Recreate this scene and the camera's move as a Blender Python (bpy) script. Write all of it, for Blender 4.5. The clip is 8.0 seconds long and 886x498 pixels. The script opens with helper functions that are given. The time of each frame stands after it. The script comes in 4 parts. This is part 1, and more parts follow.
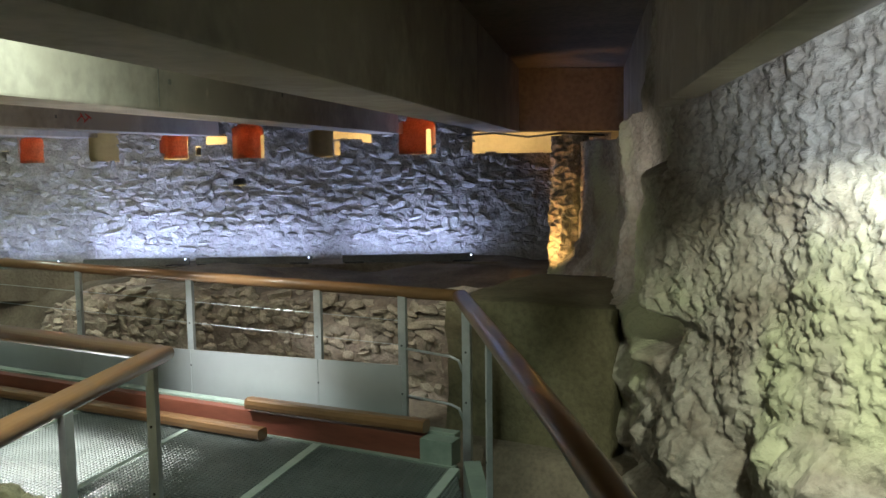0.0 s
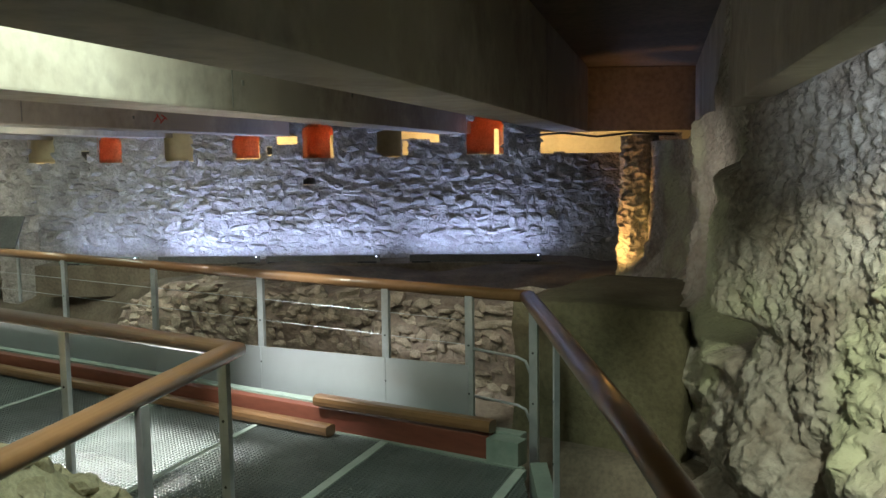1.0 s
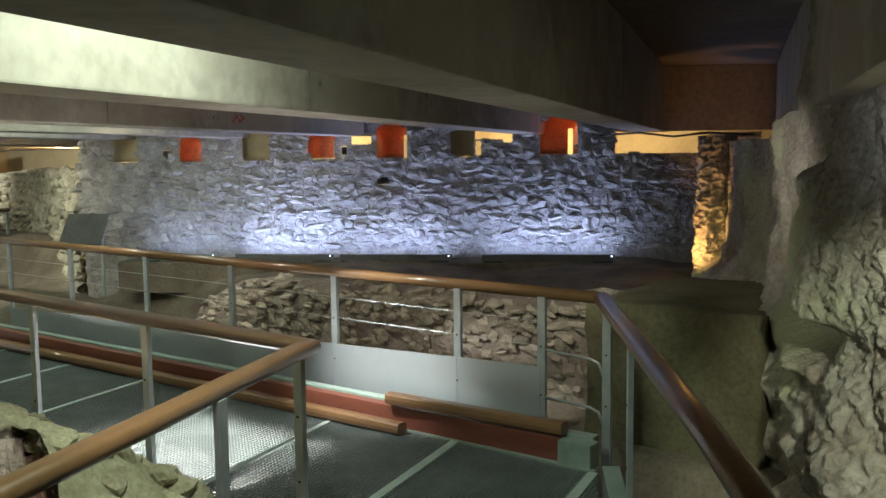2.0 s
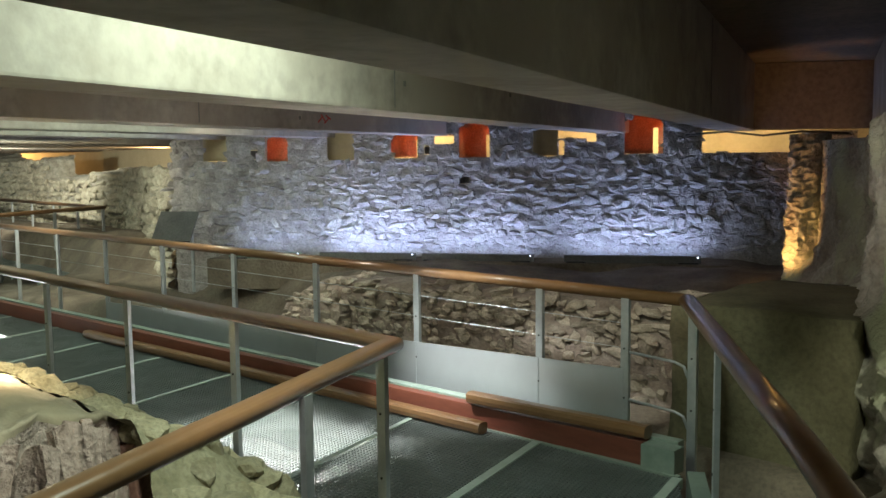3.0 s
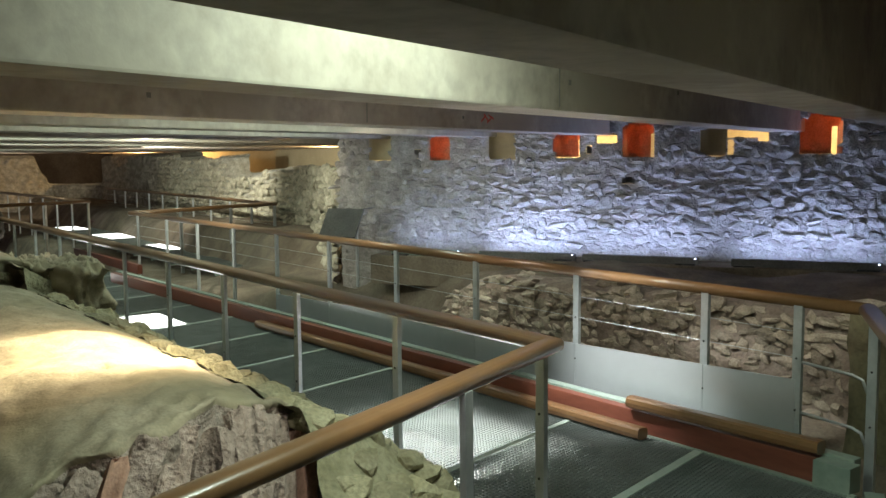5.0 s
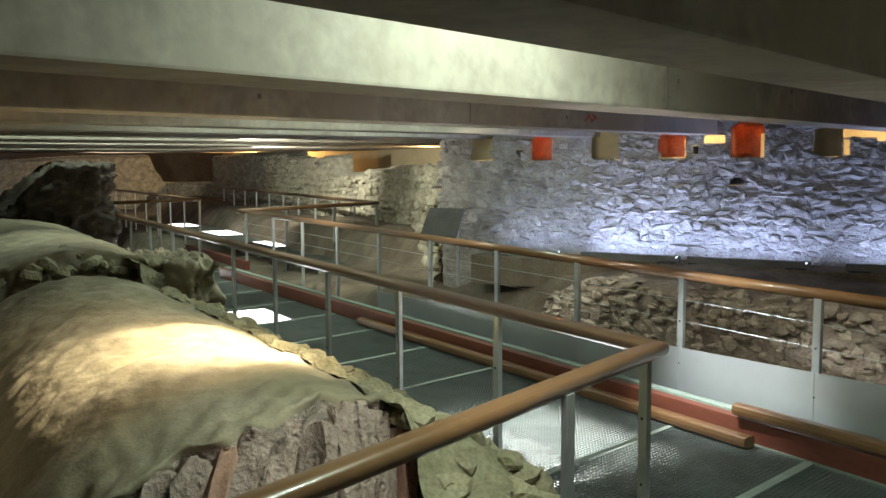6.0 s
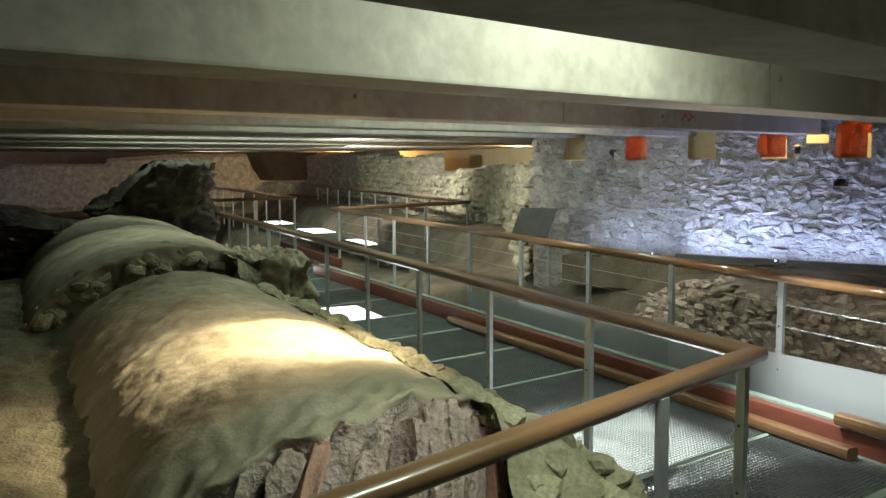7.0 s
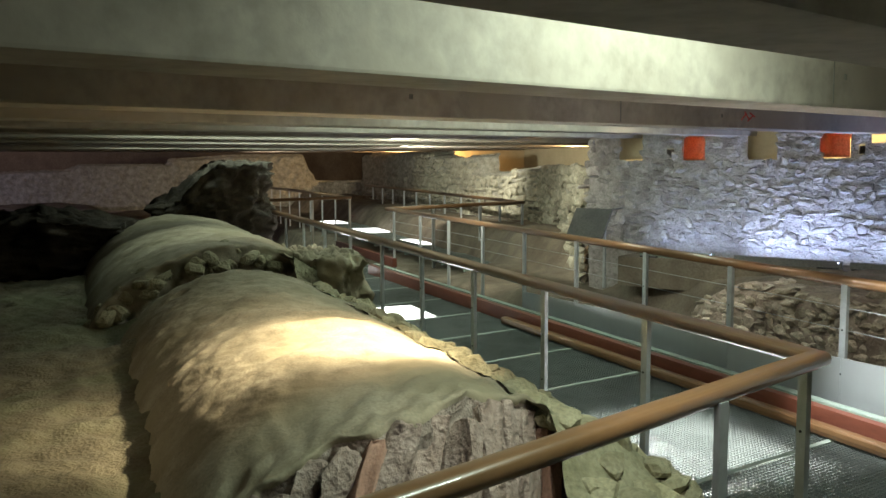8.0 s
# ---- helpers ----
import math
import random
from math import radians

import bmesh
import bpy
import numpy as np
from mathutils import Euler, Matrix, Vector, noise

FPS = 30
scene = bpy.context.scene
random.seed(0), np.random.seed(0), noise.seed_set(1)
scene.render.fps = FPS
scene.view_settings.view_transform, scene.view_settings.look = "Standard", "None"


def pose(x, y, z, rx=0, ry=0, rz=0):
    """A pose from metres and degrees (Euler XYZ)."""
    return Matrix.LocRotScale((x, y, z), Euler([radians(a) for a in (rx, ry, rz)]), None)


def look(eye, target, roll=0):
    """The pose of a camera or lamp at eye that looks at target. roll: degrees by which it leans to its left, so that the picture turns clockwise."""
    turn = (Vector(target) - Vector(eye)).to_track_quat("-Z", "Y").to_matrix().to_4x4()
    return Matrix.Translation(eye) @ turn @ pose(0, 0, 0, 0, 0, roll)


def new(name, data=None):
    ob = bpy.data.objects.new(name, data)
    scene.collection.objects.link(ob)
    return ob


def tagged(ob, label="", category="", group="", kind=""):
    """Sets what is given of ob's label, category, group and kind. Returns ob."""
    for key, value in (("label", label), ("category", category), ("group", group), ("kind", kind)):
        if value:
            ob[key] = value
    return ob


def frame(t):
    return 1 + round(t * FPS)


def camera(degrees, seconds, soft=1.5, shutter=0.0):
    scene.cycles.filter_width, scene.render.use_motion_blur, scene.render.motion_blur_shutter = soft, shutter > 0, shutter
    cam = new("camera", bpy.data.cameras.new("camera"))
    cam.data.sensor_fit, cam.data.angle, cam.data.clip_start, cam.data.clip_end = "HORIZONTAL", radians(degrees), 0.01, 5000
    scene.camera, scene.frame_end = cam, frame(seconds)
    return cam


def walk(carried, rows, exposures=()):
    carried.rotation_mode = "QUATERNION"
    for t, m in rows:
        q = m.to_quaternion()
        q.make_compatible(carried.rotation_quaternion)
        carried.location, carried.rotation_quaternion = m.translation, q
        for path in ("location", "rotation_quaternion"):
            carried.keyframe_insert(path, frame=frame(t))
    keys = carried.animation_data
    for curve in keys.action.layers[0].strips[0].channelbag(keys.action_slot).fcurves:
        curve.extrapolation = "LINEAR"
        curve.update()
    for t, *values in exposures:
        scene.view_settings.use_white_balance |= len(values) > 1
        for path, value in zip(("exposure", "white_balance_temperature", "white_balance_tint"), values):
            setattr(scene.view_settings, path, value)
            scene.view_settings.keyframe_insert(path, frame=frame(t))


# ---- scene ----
# ---------------- camera ----------------
cam = camera(51.5, 8.0, soft=1.5)
ROWS = [
    (0, -0.000, -0.000, 1.850, 84.105, 0.768, 29.505),
    (0.5, -0.004, -0.002, 1.850, 84.137, 0.771, 31.556),
    (1, -0.008, -0.005, 1.850, 84.154, 0.771, 33.651),
    (1.5, -0.012, -0.007, 1.850, 84.183, 0.711, 35.721),
    (3, -0.025, -0.018, 1.850, 84.234, 0.676, 43.187),
    (3.5, -0.028, -0.022, 1.850, 84.258, 0.643, 45.419),
    (4, -0.032, -0.026, 1.850, 84.279, 0.586, 47.878),
    (4.5, -0.035, -0.029, 1.850, 84.285, 0.538, 50.190),
    (6, -0.047, -0.046, 1.850, 84.343, 0.376, 59.301),
    (6.5, -0.050, -0.051, 1.850, 84.356, 0.275, 61.947),
    (7, -0.053, -0.057, 1.850, 84.346, 0.245, 64.933),
    (7.5, -0.055, -0.061, 1.850, 84.352, 0.247, 66.942),
    (8, -0.056, -0.064, 1.850, 84.368, 0.273, 68.309)]
walk(cam, [(r[0], pose(*r[1:])) for r in ROWS], exposures=[(0, 0.6), (8, 0.6)])

# ---------------- plan ----------------
WN = Vector((-math.sin(radians(31)), math.cos(radians(31)), 0))   # towards the old wall
WE = Vector((-WN.y, WN.x, 0))                                     # along it, to the west
WD = 11.0
BDIR = Vector((-math.sin(radians(20.3)), math.cos(radians(20.3)), 0))  # along the roof beams
BPER = Vector((BDIR.y, -BDIR.x, 0))
BEAM_Z, SLAB_Z = 2.10, 2.85
NEAR_Y, FAR_Y = 2.93, 4.97
SK = -0.24                                                         # skew of the floor panels


def wall_at(s, z, out=0.0):
    """A point of the old wall: s along it, z up, out towards the room."""
    p = WN * (WD - out) + WE * s
    return Vector((p.x, p.y, z))


# ---------------- world and light ----------------
world = bpy.data.worlds.new("world")
world.use_nodes = True
world.node_tree.nodes["Background"].inputs[0].default_value = (0.02, 0.02, 0.02, 1)
world.node_tree.nodes["Background"].inputs[1].default_value = 0.2
scene.world = world


def lamp(kind, name, eye, target, power, colour, size=0.1, size_y=None, angle=60, blend=0.6):
    data = bpy.data.lights.new(name, kind)
    data.energy, data.color = power, colour
    if kind == "AREA":
        data.shape = "RECTANGLE"
        data.size, data.size_y = size, size_y or size
    else:
        data.shadow_soft_size = size
    if kind == "SPOT":
        data.spot_size, data.spot_blend = radians(angle), blend
    ob = new(name, data)
    ob.matrix_world = look(eye, target)
    return ob


BLUE, WARM, ORANGE, GREEN, WHITE = (0.47, 0.59, 1.0), (1.0, 0.72, 0.36), (1.0, 0.22, 0.05), (0.80, 1.0, 0.85), (0.95, 1.0, 0.98)

# uplights at the foot of the old wall: (from, to, power)
STRIPS = [(5.05, 4.10, 4), (3.86, 2.66, 17), (2.58, 1.25, 12.5), (0.90, -0.62, 14)]
for a, b, w in STRIPS:
    c = (a + b) / 2
    eye, aim = wall_at(c, 0.66, 0.31), wall_at(c, 2.2, 0.14)
    zx = (eye - aim).normalized()
    ob = lamp("AREA", "wall_uplight", eye, aim, w, BLUE, a - b - 0.1, 0.05)
    ob.matrix_world = Matrix.Translation(eye) @ Matrix((WE, zx.cross(WE), zx)).transposed().to_4x4()

# tubes hidden in the bays between the roof beams: (across the beams, along them, length, power)
for p, along, ln, w in [(-1.62, 2.85, 1.2, 36), (-5.15, 6.2, 3.4, 24), (-6.75, 6.6, 4.0, 28), (-10.0, 7.0, 5.0, 40), (-13.2, 9.0, 5.0, 50), (-19.6, 11.0, 6.0, 70),
                        # these two are unseen fill behind the camera, added for ambient light
                        (-1.9, -3.4, 1.6, 2.5), (2.6, -3.5, 3.0, 6)]:
    q = BPER * p + BDIR * along
    ob = lamp("AREA", "tube_or_fill_light", (q.x, q.y, 2.76), (q.x, q.y, 0), w, GREEN, 0.12, ln)
    ob.matrix_world = Matrix.Translation((q.x, q.y, 2.76)) @ pose(0, 0, 0, 0, 0, 20.3)

# spotlights on the remains; those noted as fill are unseen lamps
lamp("SPOT", "vault_spot_or_fill", (-4.7, 2.30, 2.07), (-5.30, 1.20, 0.8), 170, (1.0, 0.86, 0.60), 0.06, angle=92, blend=0.9)
lamp("SPOT", "vault_spot_or_fill", (-4.8, 2.30, 2.07), (-5.15, 1.38, 0.80), 480, (1.0, 0.84, 0.56), 0.05, angle=52, blend=0.7)
# next two are unseen fill for the vault's left flank and broken end
lamp("SPOT", "vault_spot_or_fill", (-5.6, -1.9, 2.07), (-6.0, 0.9, 0.3), 30, (1.0, 0.88, 0.62), 0.10, angle=125, blend=0.9)
lamp("SPOT", "vault_spot_or_fill", (-2.1, 1.5, 2.07), (-3.8, 1.9, 0.5), 32, (1.0, 0.95, 0.86), 0.08, angle=75, blend=0.9)
lamp("SPOT", "vault_spot_or_fill", (-10.2, 3.2, 2.05), (-10.9, 1.8, 0.9), 22, (1.0, 0.85, 0.62), 0.06, angle=70, blend=0.9)
lamp("SPOT", "rock_spot_or_fill", (-0.05, 1.95, 2.06), (-0.45, 3.80, 0.98), 185, (0.94, 1.0, 0.80), 0.05, angle=45, blend=0.45)
lamp("SPOT", "rock_spot_or_fill", (0.05, 1.30, 2.06), (0.05, 3.60, 2.08), 230, (0.74, 0.85, 1.0), 0.05, angle=46, blend=0.7)
# unseen fill, lifts the dim rock face left of the ledge
lamp("SPOT", "rock_spot_or_fill", (-2.0, 4.4, 2.07), (-2.05, 6.5, 1.45), 26, (1.0, 0.92, 0.86), 0.08, angle=56, blend=1.0)
lamp("SPOT", "pier_spot", (-3.85, 8.35, 0.62), (-3.62, 9.0, 1.3), 40, (1.0, 0.50, 0.20), 0.04, angle=80, blend=0.8)
# unseen lamp added to give the steel sheets their bright reflected patch
lamp("SPOT", "panel_glint_fill", (-4.75, 3.7, 2.05), (-4.45, 4.95, 0.25), 460, WHITE, 0.10, angle=46, blend=1.0)
lamp("SPOT", "rubble_spot_or_fill", (-3.6, 4.4, 2.05), (-3.8, 6.1, 0.4), 34, (1.0, 0.93, 0.82), 0.06, angle=75, blend=0.9)
# unseen fill added to brighten the west half of the low wall
lamp("SPOT", "rubble_spot_or_fill", (-5.6, 4.5, 2.05), (-6.0, 6.1, 0.4), 26, (1.0, 0.95, 0.82), 0.06, angle=95, blend=0.9)
# two unseen lamps added as fill on the clay block and the earth
lamp("SPOT", "clay_fill", (-2.2, 3.6, 2.05), (-2.3, 5.8, 0.4), 14, (0.95, 1.0, 0.80), 0.06, angle=80, blend=0.9)
lamp("SPOT", "earth_fill", (-7.5, 4.6, 2.05), (-9.0, 7.2, 0.3), 55, (1.0, 0.93, 0.80), 0.06, angle=110, blend=0.9)
lamp("SPOT", "ruin_spot", (-11.0, 3.6, 2.05), (-14.5, 8.2, 1.2), 330, (1.0, 1.0, 0.82), 0.06, angle=110, blend=0.9)
lamp("SPOT", "ruin_spot", (-18.0, 6.5, 2.05), (-22.0, 9.6, 1.4), 480, (1.0, 1.0, 0.84), 0.06, angle=110, blend=0.9)
lamp("SPOT", "ruin_spot", (-31.0, 6.5, 2.05), (-37.5, 6.0, 1.4), 300, (1.0, 0.85, 0.62), 0.06, angle=120, blend=0.9)
lamp("SPOT", "ruin_spot", (-30.0, -2.5, 0.6), (-36.5, -1.0, 1.5), 200, (0.82, 0.74, 1.0), 0.06, angle=120, blend=0.9)
lamp("POINT", "backroom_light", tuple(wall_at(0.2, 2.0, -0.9)), (0, 0, 0), 50, WARM, 0.15)
lamp("POINT", "backroom_light", tuple(wall_at(-1.2, 2.3, -0.9)), (0, 0, 0), 18, WARM, 0.15)
lamp("POINT", "backroom_light", tuple(wall_at(3.2, 2.0, -0.9)), (0, 0, 0), 60, WARM, 0.15)
lamp("POINT", "backroom_light", (-18.2, 10.6, 2.2), (0, 0, 0), 110, WARM, 0.15)
lamp("POINT", "backroom_light", (-32.0, 11.2, 1.9), (0, 0, 0), 320, (1.0, 0.62, 0.25), 0.15)
lamp("POINT", "backroom_light", (-39.0, -2.5, 2.0), (0, 0, 0), 160, (1.0, 0.78, 0.86), 0.15)


# ---------------- materials ----------------
def mat(name, c1, c2, scale=4.0, rough=0.8, metal=0.0, bump=0.3, fine=40.0, c3=None, spots=0.0, stretch=(1, 1, 1), rand=0.0, per_island=False, coat=0.0, grain=0.45):
    m = bpy.data.materials.new(name)
    m.use_nodes = True
    t = m.node_tree
    n, ln = t.nodes, t.links
    b = n["Principled BSDF"]
    geo = n.new("ShaderNodeNewGeometry")
    mp = n.new("ShaderNodeMapping")
    mp.inputs["Scale"].default_value = stretch
    ln.new(geo.outputs["Position"], mp.inputs["Vector"])
    big = n.new("ShaderNodeTexNoise")
    big.inputs["Scale"].default_value, big.inputs["Detail"].default_value, big.inputs["Roughness"].default_value = scale, 6, 0.6
    small = n.new("ShaderNodeTexNoise")
    small.inputs["Scale"].default_value, small.inputs["Detail"].default_value = fine, 4
    ln.new(mp.outputs[0], big.inputs["Vector"])
    ln.new(mp.outputs[0], small.inputs["Vector"])
    ramp = n.new("ShaderNodeValToRGB")
    ramp.color_ramp.elements[0].position, ramp.color_ramp.elements[1].position = 0.34, 0.66
    ramp.color_ramp.elements[0].color, ramp.color_ramp.elements[1].color = (*c1, 1), (*c2, 1)
    ln.new(big.outputs["Fac"], ramp.inputs["Fac"])
    col = ramp.outputs["Color"]
    mul = n.new("ShaderNodeMixRGB")
    mul.blend_type = "MULTIPLY"
    mul.inputs["Fac"].default_value = grain
    sr = n.new("ShaderNodeValToRGB")
    sr.color_ramp.elements[0].position, sr.color_ramp.elements[1].position = 0.3, 0.6
    sr.color_ramp.elements[0].color = (0.35, 0.35, 0.35, 1)
    ln.new(small.outputs["Fac"], sr.inputs["Fac"])
    ln.new(col, mul.inputs["Color1"])
    ln.new(sr.outputs["Color"], mul.inputs["Color2"])
    col = mul.outputs["Color"]
    if c3:
        pat = n.new("ShaderNodeTexNoise")
        pat.inputs["Scale"].default_value, pat.inputs["Detail"].default_value = scale * 0.35, 5
        ln.new(mp.outputs[0], pat.inputs["Vector"])
        pr = n.new("ShaderNodeValToRGB")
        pr.color_ramp.elements[0].position, pr.color_ramp.elements[1].position = 0.5, 0.62
        ln.new(pat.outputs["Fac"], pr.inputs["Fac"])
        mx = n.new("ShaderNodeMixRGB")
        ln.new(pr.outputs["Color"], mx.inputs["Fac"])
        ln.new(col, mx.inputs["Color1"])
        mx.inputs["Color2"].default_value = (*c3, 1)
        col = mx.outputs["Color"]
    if rand:
        hsv = n.new("ShaderNodeHueSaturation")
        mr = n.new("ShaderNodeMapRange")
        mr.inputs["To Min"].default_value, mr.inputs["To Max"].default_value = 1 - rand, 1 + rand
        if per_island:
            ln.new(geo.outputs["Random Per Island"], mr.inputs["Value"])
        else:
            oi = n.new("ShaderNodeObjectInfo")
            ln.new(oi.outputs["Random"], mr.inputs["Value"])
        ln.new(mr.outputs[0], hsv.inputs["Value"])
        ln.new(col, hsv.inputs["Color"])
        col = hsv.outputs["Color"]
    ln.new(col, b.inputs["Base Color"])
    rr = n.new("ShaderNodeMapRange")
    rr.inputs["To Min"].default_value, rr.inputs["To Max"].default_value = max(rough - 0.02 - 0.10 * grain, 0.03), min(rough + 0.02 + 0.10 * grain, 1)
    ln.new(small.outputs["Fac"], rr.inputs["Value"])
    ln.new(rr.outputs[0], b.inputs["Roughness"])
    b.inputs["Metallic"].default_value = metal
    b.inputs["Coat Weight"].default_value = coat
    if bump:
        add = n.new("ShaderNodeMath")
        add.operation = "ADD"
        ln.new(big.outputs["Fac"], add.inputs[0])
        ln.new(small.outputs["Fac"], add.inputs[1])
        bp = n.new("ShaderNodeBump")
        bp.inputs["Strength"].default_value, bp.inputs["Distance"].default_value = min(bump, 1.0), 0.02 * max(1.0, bump * bump)
        ln.new(add.outputs[0], bp.inputs["Height"])
        ln.new(bp.outputs[0], b.inputs["Normal"])
    return m


def glow(name, colour, strength):
    m = bpy.data.materials.new(name)
    m.use_nodes = True
    b = m.node_tree.nodes["Principled BSDF"]
    b.inputs["Base Color"].default_value = (0.8, 0.8, 0.8, 1)
    b.inputs["Emission Color"].default_value = (*colour, 1)
    b.inputs["Emission Strength"].default_value = strength
    return m


M_STONE = mat("limestone_rubble", (0.26, 0.245, 0.225), (0.46, 0.44, 0.41), 9, 0.9, bump=0.7, fine=55, rand=0.25)
M_STONEI = mat("limestone_rubble_rest", (0.26, 0.245, 0.225), (0.46, 0.44, 0.41), 9, 0.9, bump=0.7, fine=55, rand=0.25, per_island=True)
M_PINK = mat("pinkish_rubble", (0.28, 0.24, 0.18), (0.50, 0.43, 0.34), 9, 0.9, bump=0.7, fine=55, rand=0.3)
M_MOSSY = mat("yellowish_rubble", (0.25, 0.225, 0.13), (0.40, 0.37, 0.24), 7, 0.9, bump=0.7, fine=45, rand=0.25)
M_RUBM = mat("mossy_rubble_mortar", (0.20, 0.185, 0.105), (0.33, 0.31, 0.20), 6, 0.95, bump=1.0, fine=35)
M_MORTAR = mat("old_mortar", (0.28, 0.26, 0.24), (0.44, 0.42, 0.395), 7, 0.95, bump=1.2, fine=40)
M_OCHRE = mat("yellowish_ruin_stone", (0.27, 0.245, 0.18), (0.46, 0.43, 0.33), 7, 0.92, bump=0.8, fine=45, rand=0.2)
M_RUIN = mat("ruined_rubble_face", (0.24, 0.22, 0.17), (0.44, 0.42, 0.35), 6, 0.95, bump=1.2, fine=30)
M_ROCK = mat("rock_face", (0.25, 0.21, 0.165), (0.46, 0.435, 0.37), 3.0, 0.92, bump=0.9, fine=30, c3=(0.40, 0.41, 0.27), grain=0.45)
M_EARTH = mat("excavated_earth", (0.10, 0.08, 0.055), (0.22, 0.18, 0.13), 2.2, 0.95, bump=0.6, fine=35)
M_CLAY = mat("clay_block", (0.10, 0.09, 0.045), (0.17, 0.15, 0.085), 2.5, 0.95, bump=0.5, fine=30)
# colour darkened to stand for the unlit stump and mound
M_SHADE_RUBBLE = mat("shade_dark_rubble", (0.035, 0.028, 0.020), (0.075, 0.060, 0.042), 4, 0.95, bump=0.8, fine=30)
M_BANK = mat("packed_olive_earth", (0.115, 0.10, 0.06), (0.20, 0.175, 0.11), 3.0, 0.95, bump=0.8, fine=45, c3=(0.15, 0.15, 0.085))
M_VAULT = mat("vault_mortar", (0.26, 0.225, 0.15), (0.42, 0.37, 0.265), 3.2, 0.92, bump=0.22, fine=60, c3=(0.29, 0.255, 0.165), grain=0.4)
M_EARTH2 = mat("rubble_mortar", (0.24, 0.19, 0.15), (0.40, 0.33, 0.27), 5, 0.95, bump=1.0, fine=30)
M_BRICK = mat("vault_voussoir", (0.30, 0.225, 0.18), (0.50, 0.40, 0.335), 11, 0.9, bump=1.2, fine=34, rand=0.12)
M_FACE = mat("broken_vault_core", (0.26, 0.21, 0.17), (0.44, 0.37, 0.31), 7, 0.95, bump=1.3, fine=30)
M_TERRA = mat("terracotta_brick", (0.38, 0.22, 0.155), (0.48, 0.30, 0.22), 8, 0.9, bump=0.4, fine=50)
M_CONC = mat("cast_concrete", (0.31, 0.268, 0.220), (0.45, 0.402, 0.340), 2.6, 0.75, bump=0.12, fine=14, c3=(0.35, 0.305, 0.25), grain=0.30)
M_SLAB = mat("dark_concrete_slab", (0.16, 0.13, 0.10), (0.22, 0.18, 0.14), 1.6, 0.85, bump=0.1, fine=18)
M_STEEL = mat("galvanised_steel", (0.44, 0.47, 0.48), (0.55, 0.58, 0.59), 8, 0.42, 0.6, 0.02, fine=40, grain=0.10)
M_SHEET = mat("brushed_steel_sheet", (0.52, 0.545, 0.56), (0.57, 0.595, 0.61), 1.2, 0.33, 0.65, 0.01, fine=12, grain=0.04)
M_WOOD = mat("varnished_handrail_wood", (0.180, 0.094, 0.040), (0.206, 0.110, 0.049), 2.2, 0.30, bump=0.0, fine=26, coat=0.4, grain=0.16)
M_REDWOOD = mat("red_stained_board", (0.13, 0.038, 0.024), (0.20, 0.065, 0.038), 5, 0.45, bump=0.05, fine=40, stretch=(0.2, 1, 1), grain=0.2)
M_GRATE = mat("grey_green_grating", (0.13, 0.15, 0.142), (0.19, 0.215, 0.205), 4, 0.42, 0.3, 0.0, fine=30, grain=0.15)
M_EDGE = mat("painted_green_edge", (0.20, 0.26, 0.22), (0.27, 0.33, 0.28), 6, 0.5, 0.1, 0.02, fine=30, grain=0.15)
M_STRIP = mat("pale_green_strip", (0.34, 0.40, 0.35), (0.42, 0.48, 0.43), 6, 0.5, 0.0, 0.0, fine=30, grain=0.1)
M_BLACK = mat("black_parts_and_void_shade", (0.012, 0.012, 0.012), (0.03, 0.03, 0.03), 20, 0.5, 0.0, 0.0)
M_TAN = mat("ochre_plaster", (0.50, 0.42, 0.27), (0.58, 0.50, 0.33), 2, 0.9, bump=0.1, fine=20, grain=0.12)
M_TILE = mat("red_clay_niche", (0.45, 0.20, 0.12), (0.56, 0.27, 0.17), 7, 0.9, bump=0.3, fine=50)
M_BLUE = mat("blue_cloth", (0.004, 0.01, 0.30), (0.008, 0.02, 0.42), 8, 0.8, bump=0.2)
M_LED = glow("blue_indicator", (0.6, 0.7, 1.0), 6.0)
M_REDMARK = mat("red_marker_paint", (0.45, 0.03, 0.02), (0.55, 0.05, 0.03), 9, 0.7, bump=0.0)
M_JOINT = mat("formwork_joint", (0.16, 0.16, 0.14), (0.22, 0.21, 0.19), 9, 0.9, bump=0.1)
M_LITB = glow("under_floor_lamp_glass", (1.0, 1.0, 0.97), 12.0)
M_LIT = glow("floor_light_glass", (1.0, 1.0, 0.97), 2.5)
M_GREYP = mat("grey_sign_face", (0.10, 0.10, 0.095), (0.14, 0.14, 0.13), 4, 0.6, bump=0.02)


# ---------------- helpers ----------------
def part(name, bm, material, parent=None, label="", smooth=False):
    me = bpy.data.meshes.new(name)
    bm.normal_update()
    bm.to_mesh(me)
    bm.free()
    me.materials.append(material)
    if smooth:
        me.polygons.foreach_set("use_smooth", [True] * len(me.polygons))
    ob = new(name, me)
    if parent:
        ob.parent = parent
    if label:
        ob["label"] = label
    return ob


def thing(name, label, category, at=(0, 0, 0), group="", kind=""):
    ob = new(name)
    ob.location = at
    ob.empty_display_size = 0.1
    return tagged(ob, label, category, group, kind)


